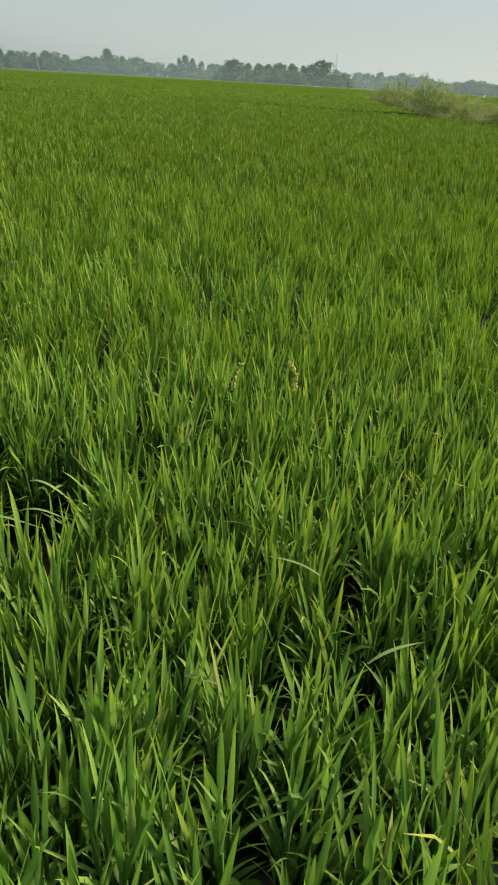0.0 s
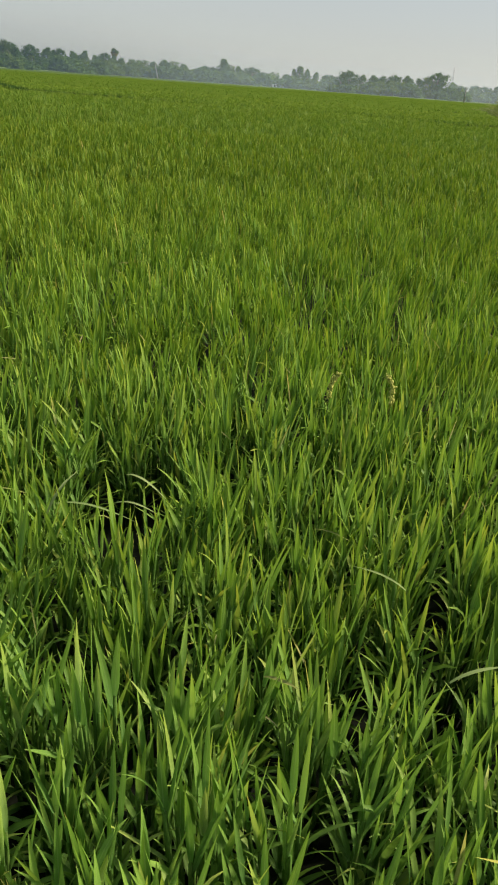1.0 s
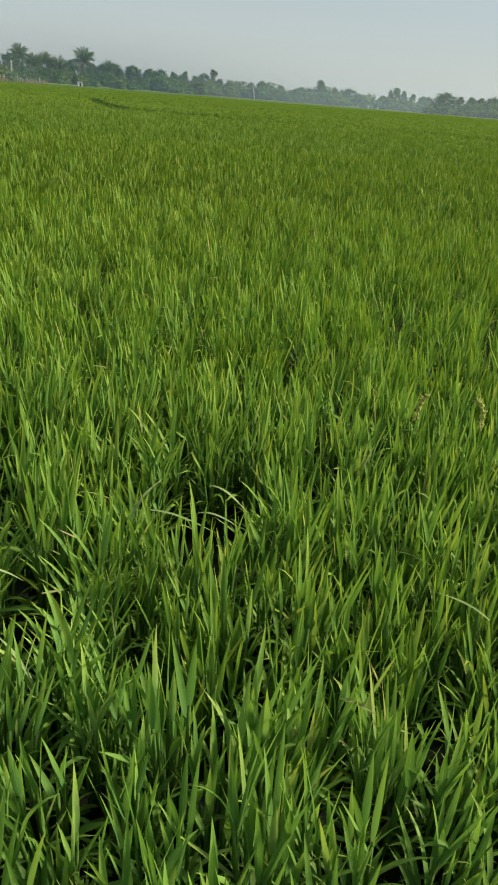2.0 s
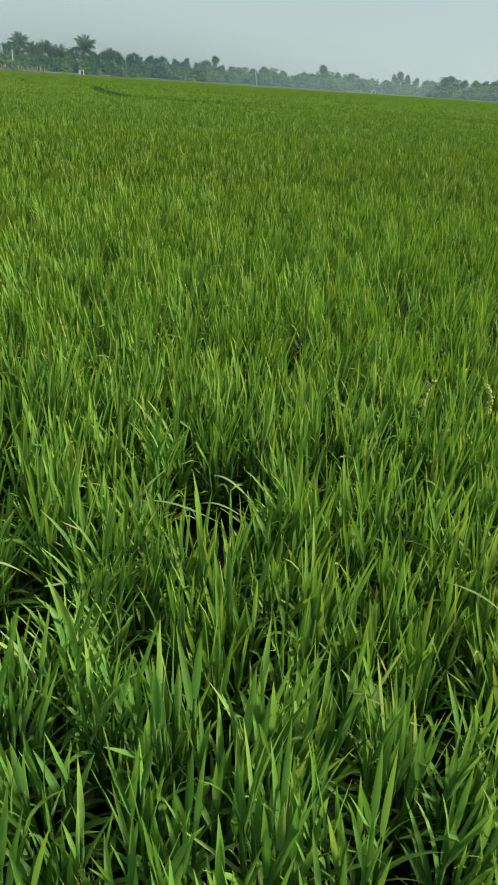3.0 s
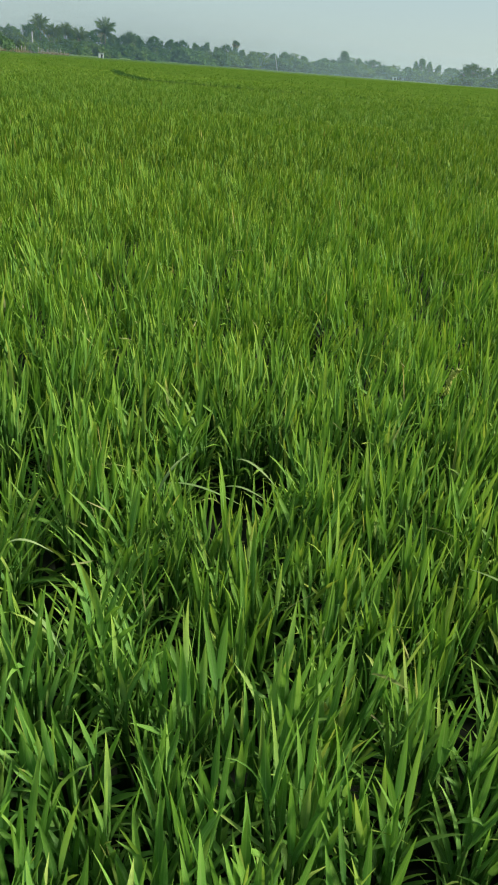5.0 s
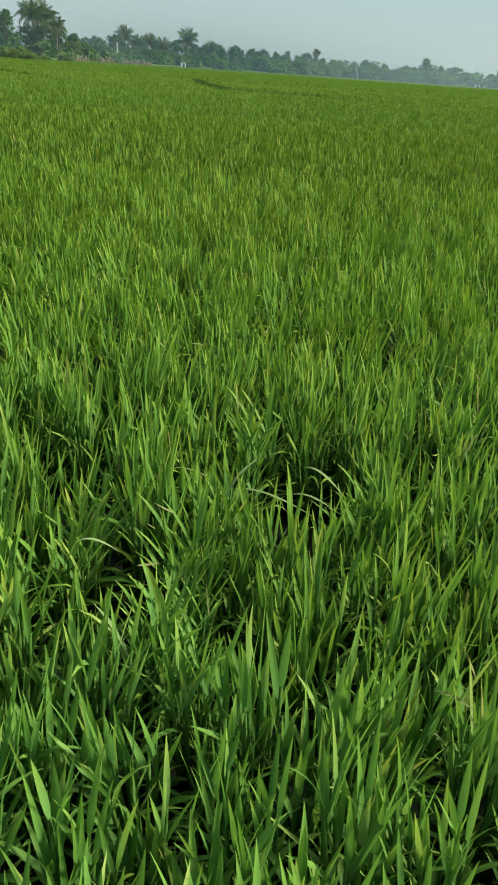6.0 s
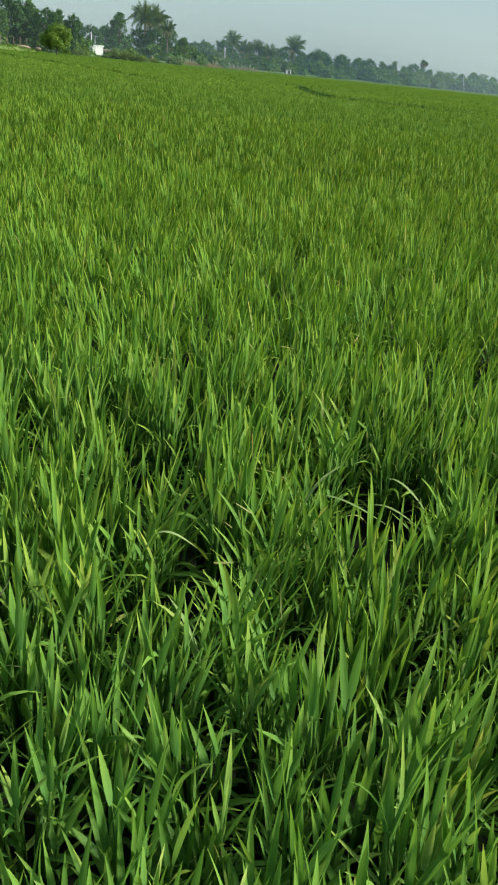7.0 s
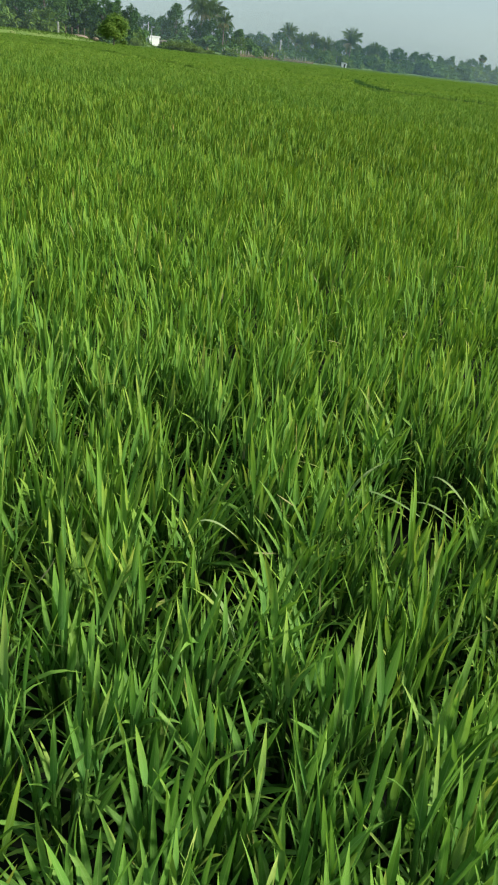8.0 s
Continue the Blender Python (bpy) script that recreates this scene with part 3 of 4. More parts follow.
FIELD = "dense green rice crop with long upright leaves"
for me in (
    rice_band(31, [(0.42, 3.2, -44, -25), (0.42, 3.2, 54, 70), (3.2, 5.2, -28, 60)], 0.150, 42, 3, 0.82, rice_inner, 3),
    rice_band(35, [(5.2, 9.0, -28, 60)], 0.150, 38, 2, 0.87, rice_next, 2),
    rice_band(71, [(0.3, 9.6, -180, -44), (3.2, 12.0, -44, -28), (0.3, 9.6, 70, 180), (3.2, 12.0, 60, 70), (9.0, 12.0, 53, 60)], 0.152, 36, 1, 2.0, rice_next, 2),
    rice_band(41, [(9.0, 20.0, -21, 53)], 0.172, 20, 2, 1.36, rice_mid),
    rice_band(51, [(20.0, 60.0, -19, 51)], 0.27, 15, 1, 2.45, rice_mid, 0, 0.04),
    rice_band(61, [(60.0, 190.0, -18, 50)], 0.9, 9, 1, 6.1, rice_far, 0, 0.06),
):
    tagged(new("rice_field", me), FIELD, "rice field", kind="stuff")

# the banks between the plots, raised and coloured dark to draw the shaded line
for corners, width, high in [(*b, h) for b, h in zip(BUNDS, (0.80, 0.775, 0.70, 0.74, 0.45))]:
    verts, faces = [], []
    w = width * 0.42
    line = []
    for (ax, ay), (bx, by) in zip(corners, corners[1:]):
        m = max(2, int(math.hypot(bx - ax, by - ay) / 1.2))
        line += [Vector((ax + (bx - ax) * k / m, ay + (by - ay) * k / m, 0)) for k in range(m)]
    line.append(Vector((*corners[-1], 0)))
    for i, p in enumerate(line):
        d = (line[min(i + 1, len(line) - 1)] - line[max(i - 1, 0)]).normalized()
        n = Vector((-d.y, d.x, 0))
        h = high + 0.03 * noise.noise(p * 0.7) - (float(np.interp(p.x, [-17.3, -15.5, -11, -8, 1, 4, 9], [0.0, 0.035, 0.055, 0.14, 0.14, 0.04, 0.05])) if high == 0.80 and width == 0.62 else float(np.interp(p.y, [42, 50, 58.5], [0.0, 0.03, 0.10])) if width == 0.6 else 0.0)
        verts += [tuple(p + n * w * f + Vector((0, 0, h * e))) for f, e in ((-1.25, 0), (-0.7, 0.75), (0, 1), (0.7, 0.75), (1.25, 0))]
    for i in range(len(line) - 1):
        for k in range(4):
            a = 5 * i + k
            faces.append((a, a + 1, a + 6, a + 5))
    tagged(new("field_bund", mesh_py("field_bund", verts, faces, turf_in_shade)), "low earth bank overgrown with grass between rice plots", "earth bank", kind="structure")

# blades in dark foliage colour, thickening the painted shade line of the banks
q3 = np.random.default_rng(19)
pts = []
for (corners, width), thick, z0, z1 in zip(BUNDS[:2], (45, 70), (0.56, 0.58), (0.70, 0.70)):
    for (ax, ay), (bx, by) in zip(corners, corners[1:]):
        m = int(thick * (2.4 if ax == -17.3 else 1.0) * math.hypot(bx - ax, by - ay))
        k = q3.random(m)
        pts.append(np.stack([ax + (bx - ax) * k + q3.normal(0, width * 0.22, m), ay + (by - ay) * k + q3.normal(0, width * 0.22, m), q3.uniform(z0, z1, m)], -1))
base = np.concatenate(pts)
n = len(base)
verts, faces, uv = blades(base, q3.uniform(0, 6.28, n), np.abs(q3.normal(0.2, 0.2, n)), np.abs(q3.normal(0.3, 0.3, n)), q3.uniform(0.08, 0.22, n), np.full(n, 0.03), q3.normal(0, 0.3, n), 2, 0)
flat = repeated(verts, faces, uv)
tagged(new("bund_grass", mesh_of("bund_grass", *flat[:3], leaf_dark, flat[3])), "short grass along the field banks, dark in place of shade", "grass", kind="stuff")


# ---- trees ----
def lobes_mesh(name, seed, lobes, count, size, mat, inner=0.55, core_share=0.2):
    """A crown: small bent leaf sprays scattered through some rounded masses, with an uneven outline."""
    q = np.random.default_rng(seed)
    lobes = np.array(lobes)
    vol = lobes[:, 3] * lobes[:, 4] + lobes[:, 4] * lobes[:, 5]
    pick = q.choice(len(lobes), count, p=vol / vol.sum())
    L = lobes[pick]
    core = q.random(count) < core_share   # larger sprays deep inside, which close the crown
    d = q.normal(0, 1, (count, 3))
    d /= np.linalg.norm(d, axis=1, keepdims=True)
    r = np.where(core, 0.25 + 0.45 * q.random(count), inner + (1.0 - inner) * q.random(count) ** 0.6 + np.abs(q.normal(0, 0.12, count)))
    c = L[:, :3] + d * L[:, 3:6] * r[:, None]
    c[:, 2] = np.maximum(c[:, 2], 0.1)
    nrm = d + q.normal(0, 0.5, (count, 3)) + np.array([0, 0, 0.3])
    nrm /= np.linalg.norm(nrm, axis=1, keepdims=True)
    u = np.cross(nrm, q.normal(0, 1, (count, 3)))
    u /= np.linalg.norm(u, axis=1, keepdims=True)
    w = np.cross(nrm, u)
    s = (size * q.uniform(0.6, 1.25, count) * np.where(core, 2.2, 1.0))[:, None]
    verts = np.stack([c - u * s, c - w * s * 0.55 + nrm * s * 0.18, c + u * s, c + w * s * 0.55 + nrm * s * 0.18], 1)
    flat = repeated(verts, [(0, 1, 2), (0, 2, 3)])
    return mesh_of(name, *flat[:3], mat, smooth=False)


def tree(name, label, seed, height, spread, low, lobe_count, leaves, size, mat, trunk_mat=None, group="", squash=1.0, narrow=0.0, lobe=0.34):
    """A broadleaf tree at the origin: tapered trunk with limbs, and a crown in uneven masses."""
    q = np.random.default_rng(seed)
    root = thing(name, label, "tree", group)
    lobes = []
    top = height * 0.62
    for k in range(lobe_count):
        f = k / max(1, lobe_count - 1)
        a = 2.4 * k + q.uniform(-0.5, 0.5)
        z = low * height + (0.84 - low) * height * f
        rad = spread * (1 - narrow * f) * math.sqrt(max(0.01, 1 - (abs(f - 0.35) / 0.655) ** 2)) * q.uniform(0.25, 0.78)
        lr = spread * lobe * q.uniform(0.65, 1.25)
        lobes.append((rad * math.cos(a), rad * math.sin(a), z, lr, lr, lr * 0.8 * squash))
    for k in range(lobe_count * 2):   # small sprays that break the outline
        x, y, z, lr, _, lz = lobes[int(q.integers(0, lobe_count))]
        d = q.normal(0, 1, 3)
        d /= np.linalg.norm(d)
        w = lr * q.uniform(0.18, 0.38)
        lobes.append((x + d[0] * lr * 0.85, y + d[1] * lr * 0.85, z + abs(d[2]) * lz * 0.85, w, w, w * q.uniform(0.7, 1.2)))
    wig = q.normal(0, 0.04 * spread, (5, 2))
    pts = [(wig[i][0] * i / 2, wig[i][1] * i / 2, top * i / 4) for i in range(5)]
    r = height * 0.022
    trunk = [tube(pts, [r * 1.4, r * 1.05, r * 0.9, r * 0.7, r * 0.45], 7)]
    for lx, ly, lz, *_ in lobes[:lobe_count: max(1, lobe_count // 7)]:
        z0 = min(lz * 0.6, top * 0.95)
        trunk.append(tube([(0, 0, z0), (lx * 0.5, ly * 0.5, z0 + (lz - z0) * 0.6), (lx * 0.9, ly * 0.9, lz)], [r * 0.5, r * 0.35, r * 0.12], 5))
    part("trunk", mesh_py("trunk", *joined(trunk), trunk_mat or bark), root)
    part("crown", lobes_mesh("crown", seed + 1, lobes, leaves, size, mat), root)
    return root


def shrub(name, label, seed, height, spread, leaves, size, mat, group="", core_share=0.15):
    q = np.random.default_rng(seed)
    root = thing(name, label, "bush", group)
    lobes, stems = [], []
    for k in range(11):
        a, f = q.uniform(0, 2 * math.pi), q.random()
        d = spread * f * 0.8
        z = height * q.uniform(0.18, 0.80) * (1 - 0.45 * f)
        lr = spread * q.uniform(0.22, 0.36)
        lobes.append((d * math.cos(a), d * math.sin(a), z, lr, lr, min(lr, height * 0.26)))
        stems.append(tube([(0.1 * math.cos(a), 0.1 * math.sin(a), 0), (d * 0.6 * math.cos(a), d * 0.6 * math.sin(a), z * 0.7), (d * math.cos(a), d * math.sin(a), z)], [0.05, 0.03, 0.012], 4))
    part("stems", mesh_py("stems", *joined(stems), bark), root)
    part("crown", lobes_mesh("crown", seed + 1, lobes, leaves, size, mat, 0.3, core_share), root)
    return root


def thorn_bush(label, seed, height, spread, mat, group):
    """A feathery bush: arching thin branches, each set with small leaflets, with gaps between."""
    q = np.random.default_rng(seed)
    root = thing("thorn_bush", label, "bush", group)
    stems, spots = [], []
    for k in range(28):
        a, f = q.uniform(0, 2 * math.pi), q.random()
        reach, top = spread * (0.12 + 0.88 * f) * q.uniform(0.7, 1.1), height * (1.0 - 0.55 * f * f) * q.uniform(0.55, 1.0)
        s = np.linspace(0, 1, 9)
        path = np.stack([reach * s ** 1.3 * math.cos(a), reach * s ** 1.3 * math.sin(a), top * np.sin(s * q.uniform(1.5, 2.1))], -1) + q.normal(0, 0.04, (9, 3)) * s[:, None]
        path[0, 2] = 0.0
        stems.append(tube([tuple(p) for p in path], list(np.linspace(0.035, 0.006, 9)), 4))
        m = 210
        u = q.uniform(2.2, 8, m)
        i = np.minimum(u.astype(int), 7)
        spots.append(path[i] + (path[i + 1] - path[i]) * (u - i)[:, None] + q.normal(0, 1, (m, 3)) * (0.07 + 0.030 * (8 - u))[:, None])
    for v, f in stems:
        part("branch", mesh_py("branch", v, f, pale_bark), root)
    c = np.concatenate(spots)
    c[:, 2] = np.maximum(c[:, 2], 0.1)
    n = len(c)
    u, w = q.normal(0, 1, (n, 3)), q.normal(0, 1, (n, 3))
    u /= np.linalg.norm(u, axis=1, keepdims=True)
    w = np.cross(u, w)
    w /= np.linalg.norm(w, axis=1, keepdims=True)
    z = q.uniform(0.025, 0.055, n)[:, None]
    verts = np.stack([c - u * z, c - w * z * 0.4, c + u * z, c + w * z * 0.4], 1)
    flat = repeated(verts, [(0, 1, 2, 3)])
    part("crown", mesh_of("crown", *flat[:3], mat, smooth=False), root)
    return root


def frond_mesh(seed, length, droop, mat):
    """One feather leaf of a coconut palm along +x: a midrib with hanging leaflets on both sides."""
    q = np.random.default_rng(seed)
    n = 36
    s = np.linspace(0.0, 1.0, n)
    th = 0.95 - droop * s ** 1.6
    px = np.concatenate([[0], np.cumsum(np.cos(th[:-1]))]) * length / n
    pz = np.concatenate([[0], np.cumsum(np.sin(th[:-1]))]) * length / n
    verts, faces = tube([(px[i], 0, pz[i]) for i in range(0, n, 7)], [0.05, 0.045, 0.04, 0.03, 0.02, 0.01][: len(range(0, n, 7))], 4)
    for i in range(3, n):
        for sgn in (-1, 1):
            ll = length * 0.21 * math.sin(math.pi * (0.12 + 0.80 * s[i])) * q.uniform(0.8, 1.15)
            k = len(verts)
            o = Vector((px[i], 0, pz[i]))
            dirn = Vector((0.75, sgn * (0.25 + 0.45 * q.random()), -0.35 - 1.1 * q.random())).normalized()
            mid = o + dirn * ll * 0.55
            tip = o + dirn * ll + Vector((0, 0, -ll * 0.30))
            w = Vector((0.042, 0, 0.010)) * (length / 4.5)
            verts += [tuple(o - w), tuple(o + w), tuple(mid + w), tuple(mid - w), tuple(tip)]
            faces += [(k, k + 1, k + 2, k + 3), (k + 3, k + 2, k + 4)]
    return mesh_py("frond", verts, faces, mat, False)


def coconut_palm(label, seed, height, length=4.2):
    """A coconut palm at the origin: slender leaning trunk, a head of feather leaves, nuts."""
    q = np.random.default_rng(seed)
    root = thing("coconut_palm", label, "palm tree", "palms by the field")
    lean = q.uniform(-0.06, 0.06)
    pts = [(lean * height * (f ** 1.6), 0.02 * height * f, height * f) for f in (0, 0.1, 0.3, 0.55, 0.8, 1.0)]
    part("trunk", mesh_py("trunk", *tube(pts, [0.26, 0.19, 0.16, 0.145, 0.13, 0.12], 8), bark), root)
    head = Vector(pts[-1])
    kinds = [frond_mesh(seed + k, length * f, d, leaf_palm) for k, (f, d) in enumerate(((1.0, 1.35), (1.05, 1.9), (0.95, 2.4), (0.95, 0.65)))]
    dead = frond_mesh(seed + 9, length * 0.85, 2.6, leaf_old)
    for k in range(40):
        f = k / 40
        m = dead if k in (0, 1, 3, 4, 6, 9) else kinds[3 if f > 0.8 else (0 if f > 0.5 else (1 if f > 0.25 else 2))]
        o = part("frond", m, root, "old yellowish hanging frond" if m is dead else "")
        o.matrix_basis = Matrix.Translation(head) @ pose(0, 0, 0, 0, -42 * f ** 0.8 + 66 * (1 - f) ** 1.2 + float(q.normal(0, 11)), 137.5 * k)
    nuts = []
    for k in range(7):
        a = k * 0.9
        c = head + Vector((0.32 * math.cos(a), 0.32 * math.sin(a), -0.35 - 0.1 * (k % 2)))
        nuts.append(tube([c + Vector((0, 0, 0.16)), c + Vector((0, 0, 0.07)), c - Vector((0, 0, 0.07)), c - Vector((0, 0, 0.16))], [0.03, 0.12, 0.12, 0.03], 6))
    part("coconuts", mesh_py("coconuts", *joined(nuts), leaf_light), root)
    return root


def fan_palm(label, seed, height, crown=1.6):
    """A palmyra palm: straight dark trunk under a ball of stiff fan leaves."""
    q = np.random.default_rng(seed)
    root = thing("palmyra_palm", label, "palm tree", "palms by the field")
    part("trunk", mesh_py("trunk", *tube([(0, 0, 0), (0.05, 0, height * 0.3), (0.03, 0.05, height * 0.7), (0, 0, height)], [0.32, 0.24, 0.20, 0.2], 8), bark), root)
    verts, faces = [(0.0, 0.0, 0.0)], []
    for k in range(15):
        a0, a1 = radians(-105 + 14 * k), radians(-98 + 14 * k)
        r0 = crown * 0.62
        for a, r in ((a0, crown), (a1, r0)):
            verts.append((crown * 0.45 + r * 0.62 * math.cos(a), r * 0.62 * math.sin(a), 0.05 * (k % 2)))
    for i in range(1, len(verts) - 1):
        faces.append((0, i, i + 1))
    fan, old = mesh_py("fan_leaf", verts, faces, leaf_palm, False), mesh_py("fan_leaf", verts, faces, leaf_old, False)
    for k in range(30):
        f = k / 30
        o = part("fan_leaf", old if f < 0.42 else fan, root)
        o.matrix_basis = Matrix.Translation((0, 0, height)) @ pose(0, 0, 0, 0, 75 - 150 * f + float(q.normal(0, 12)), 137.5 * k) @ pose(0.25 * crown * float(q.random()), 0, 0, float(q.uniform(-60, 60)), 0, 0) @ Matrix.Scale(float(q.uniform(0.55, 1.1)), 4)
    return root


def stand(ob, az, r, sx, sz, turn=0.0, copy=True):
    """Place a plant: az degrees, r metres, widened sx and heightened sz times."""
    m = Matrix.Translation(polar(az, r)) @ pose(0, 0, 0, 0, 0, turn) @ Matrix.Diagonal((sx, sx, sz, 1))
    if copy:
        return copy_thing(ob, m @ Matrix.Diagonal((*(1 / k for k in ob.scale), 1)))
    ob.matrix_basis = m
    return ob


WOODS = "trees along the field's far edge"
round_tree = tree("tree", "round dark green broadleaf tree at the field's edge", 101, 10, 4.6, 0.12, 30, 1900, 0.26, leaf_dark, group=WOODS, lobe=0.26)
tall_tree = tree("tree", "tall narrow grey-green tree at the field's edge", 111, 10, 2.6, 0.10, 30, 1500, 0.22, leaf_mid, group=WOODS, narrow=0.35, lobe=0.27)
oval_tree = tree("tree", "mid-green broadleaf tree with an uneven crown", 121, 10, 3.6, 0.08, 30, 1650, 0.25, leaf_mid, group=WOODS, narrow=0.30, lobe=0.25)
airy_tree = tree("tree", "thin-crowned tree with pale green leaves", 131, 10, 3.2, 0.16, 24, 1250, 0.21, leaf_light, pale_bark, group=WOODS, lobe=0.25)
bush_mid = shrub("bush", "low green bush at the foot of the trees", 151, 3.0, 3.0, 480, 0.34, leaf_mid, "bushes under the trees")
bush_light = shrub("bush", "low light green bush at the foot of the trees", 161, 3.0, 2.6, 600, 0.28, leaf_light, "bushes under the trees")
KINDS = {"r": (round_tree, 4.6), "t": (tall_tree, 2.4), "o": (oval_tree, 3.6), "a": (airy_tree, 3.2)}
used = set()


def row_of_trees(line, seed, broad=1.0):
    """Trees by heading, angle of the top and half width, in degrees as seen from the eye's foot."""
    q = random.Random(seed)
    for az, el, half, kind in line:
        ob, spread = KINDS[kind]
        r = float(edge_of_field(az)) + q.uniform(8, 22)
        h = EYE_Z + r * math.tan(radians(el))
        stand(ob, az, r, r * math.tan(radians(half * broad)) / spread, h / 9.1, q.uniform(0, 360), ob in used)
        used.add(ob)


row_of_trees([
    (-13.7, 0.58, 0.5, "o"), (-12.8, 0.60, 0.5, "r"), (-11.3, 0.62, 0.6, "o"), (-10.2, 0.55, 0.6, "r"), (-9.3, 0.6, 0.5, "o"), (-8.6, 0.66, 0.5, "o"),
    (-7.85, 0.98, 0.45, "t"), (-7.2, 0.78, 0.5, "o"), (-6.5, 0.95, 0.45, "o"), (-5.65, 0.82, 0.6, "r"), (-4.9, 0.80, 0.5, "o"), (-4.1, 0.77, 0.6, "r"),
    (-2.67, 1.43, 0.85, "r"), (-2.0, 1.12, 0.5, "a"), (-1.5, 1.05, 0.5, "o"), (-0.76, 1.15, 0.5, "o"), (0.05, 1.13, 0.6, "r"), (0.75, 1.04, 0.5, "o"),
    (1.41, 1.04, 0.5, "o"), (2.06, 1.02, 0.5, "o"), (2.94, 1.19, 0.75, "r"), (3.45, 0.95, 0.4, "r"),
], 1, 1.35)
row_of_trees([
    (4.42, 0.86, 0.5, "o"), (5.05, 0.96, 0.4, "o"), (5.67, 1.11, 0.36, "o"), (6.17, 1.27, 0.46, "t"), (6.55, 1.08, 0.34, "o"), (7.0, 0.72, 0.5, "o"),
    (7.77, 0.55, 0.5, "o"), (8.5, 0.72, 0.5, "r"), (9.25, 0.97, 0.8, "r"), (10.15, 1.0, 0.4, "o"), (10.64, 1.02, 0.4, "a"), (11.12, 1.37, 0.55, "t"), (10.95, 1.12, 0.5, "o"),
    (11.8, 0.82, 0.5, "r"), (12.63, 0.73, 0.5, "o"), (13.59, 0.81, 0.5, "o"), (14.3, 1.0, 0.45, "a"), (14.9, 1.03, 0.6, "o"), (15.6, 0.88, 0.5, "o"),
    (16.15, 0.93, 0.45, "a"), (16.95, 0.90, 0.5, "o"), (17.6, 0.95, 0.4, "o"), (18.12, 1.08, 0.3, "t"), (18.65, 1.17, 0.6, "r"), (19.3, 1.0, 0.5, "o"), (19.9, 1.22, 0.36, "t"),
], 2, 1.25)
row_of_trees([
    (20.7, 1.13, 0.5, "o"), (21.5, 1.22, 0.6, "r"), (22.2, 1.22, 0.6, "o"), (23.25, 1.29, 0.7, "r"), (24.5, 1.33, 0.7, "r"), (25.25, 1.21, 0.6, "r"),
    (26.0, 1.0, 0.5, "o"), (27.2, 1.31, 0.5, "r"), (28.0, 1.05, 0.5, "a"), (28.4, 1.28, 0.5, "o"), (29.1, 1.22, 0.5, "o"), (29.7, 1.45, 0.5, "o"),
    (30.9, 1.43, 0.7, "r"), (31.9, 1.18, 0.7, "o"), (32.7, 1.12, 0.7, "r"), (33.5, 1.30, 0.7, "o"), (34.3, 1.55, 0.6, "r"), (35.2, 1.7, 0.8, "r"),
    (36.2, 1.6, 0.9, "r"), (37.5, 2.35, 1.0, "o"), (38.4, 1.52, 0.9, "r"), (39.35, 1.44, 0.9, "r"),
], 3, 1.25)
row_of_trees([
    (40.33, 1.98, 0.65, "r"), (41.2, 2.15, 0.9, "o"), (42.0, 2.10, 1.2, "r"), (43.0, 2.45, 1.2, "o"), (44.2, 2.75, 1.4, "r"), (45.6, 3.0, 1.3, "o"),
    (46.8, 3.1, 1.3, "r"), (48.2, 2.8, 1.4, "o"), (49.6, 3.0, 1.4, "r"), (51.2, 2.7, 1.5, "o"),
], 4)
row_of_trees([(40.8, 1.6, 0.8, "o"), (42.5, 1.7, 1.1, "r"), (43.6, 1.9, 1.1, "o"), (44.9, 2.0, 1.2, "o"), (46.2, 2.1, 1.2, "r"), (47.5, 2.1, 1.2, "o"), (48.9, 2.2, 1.2, "r"), (50.4, 2.1, 1.2, "o")], 5)
# lighter, lower trees standing before the row
q = random.Random(31)
for k in range(26):
    az = 13.5 + 20.5 * (k + 0.7 * q.random()) / 26
    el = float(np.interp(az, [13, 20, 26, 34], [0.50, 0.62, 0.70, 0.85])) * q.uniform(0.75, 1.15)
    ob, spread = KINDS["a" if q.random() < 0.6 else "o"]
    r = float(edge_of_field(az)) + q.uniform(3, 8)
    stand(ob, az, r, r * math.tan(radians(q.uniform(0.35, 0.6))) / spread, (EYE_Z + r * math.tan(radians(el))) / 9.1, q.uniform(0, 360))
# a second row behind, filling the gaps
q = random.Random(12)
for k in range(50):
    az = -14.5 + 66 * (k + 0.6 * q.random()) / 50
    el = 0.9 * float(np.interp(az, [-14, -8, -3, 3, 7.5, 11, 18, 25, 30, 34, 38, 42, 46, 52], [0.58, 0.75, 1.1, 1.05, 0.6, 0.95, 1.0, 1.25, 1.35, 1.5, 1.5, 2.2, 2.9, 2.8]))
    ob, spread = KINDS["o" if q.random() < 0.6 else "r"]
    r = float(edge_of_field(az)) + q.uniform(24, 38)
    stand(ob, az, r, r * math.tan(radians(q.uniform(0.5, 0.8))) / spread, (EYE_Z + r * math.tan(radians(el))) / 9.1, q.uniform(0, 360))
# thicket behind and below
q = random.Random(9)
bush_used = set()
for k in range(150):
    az = -15 + 67 * (k + q.random()) / 150
    r = float(edge_of_field(az)) + q.uniform(2, 12)
    ob = bush_mid if q.random() < 0.65 else bush_light
    if 43 < az < 46.5 or 38.1 < az < 40.0:
        continue
    s = q.uniform(0.8, 1.5) * r / 380 * 2.1
    stand(ob, az, r, s * 1.1, s * float(np.interp(az, [-3, 5, 25, 34], [0.85, 0.7, 0.9, 1.0])), q.uniform(0, 360), ob in bush_used)
    bush_used.add(ob)

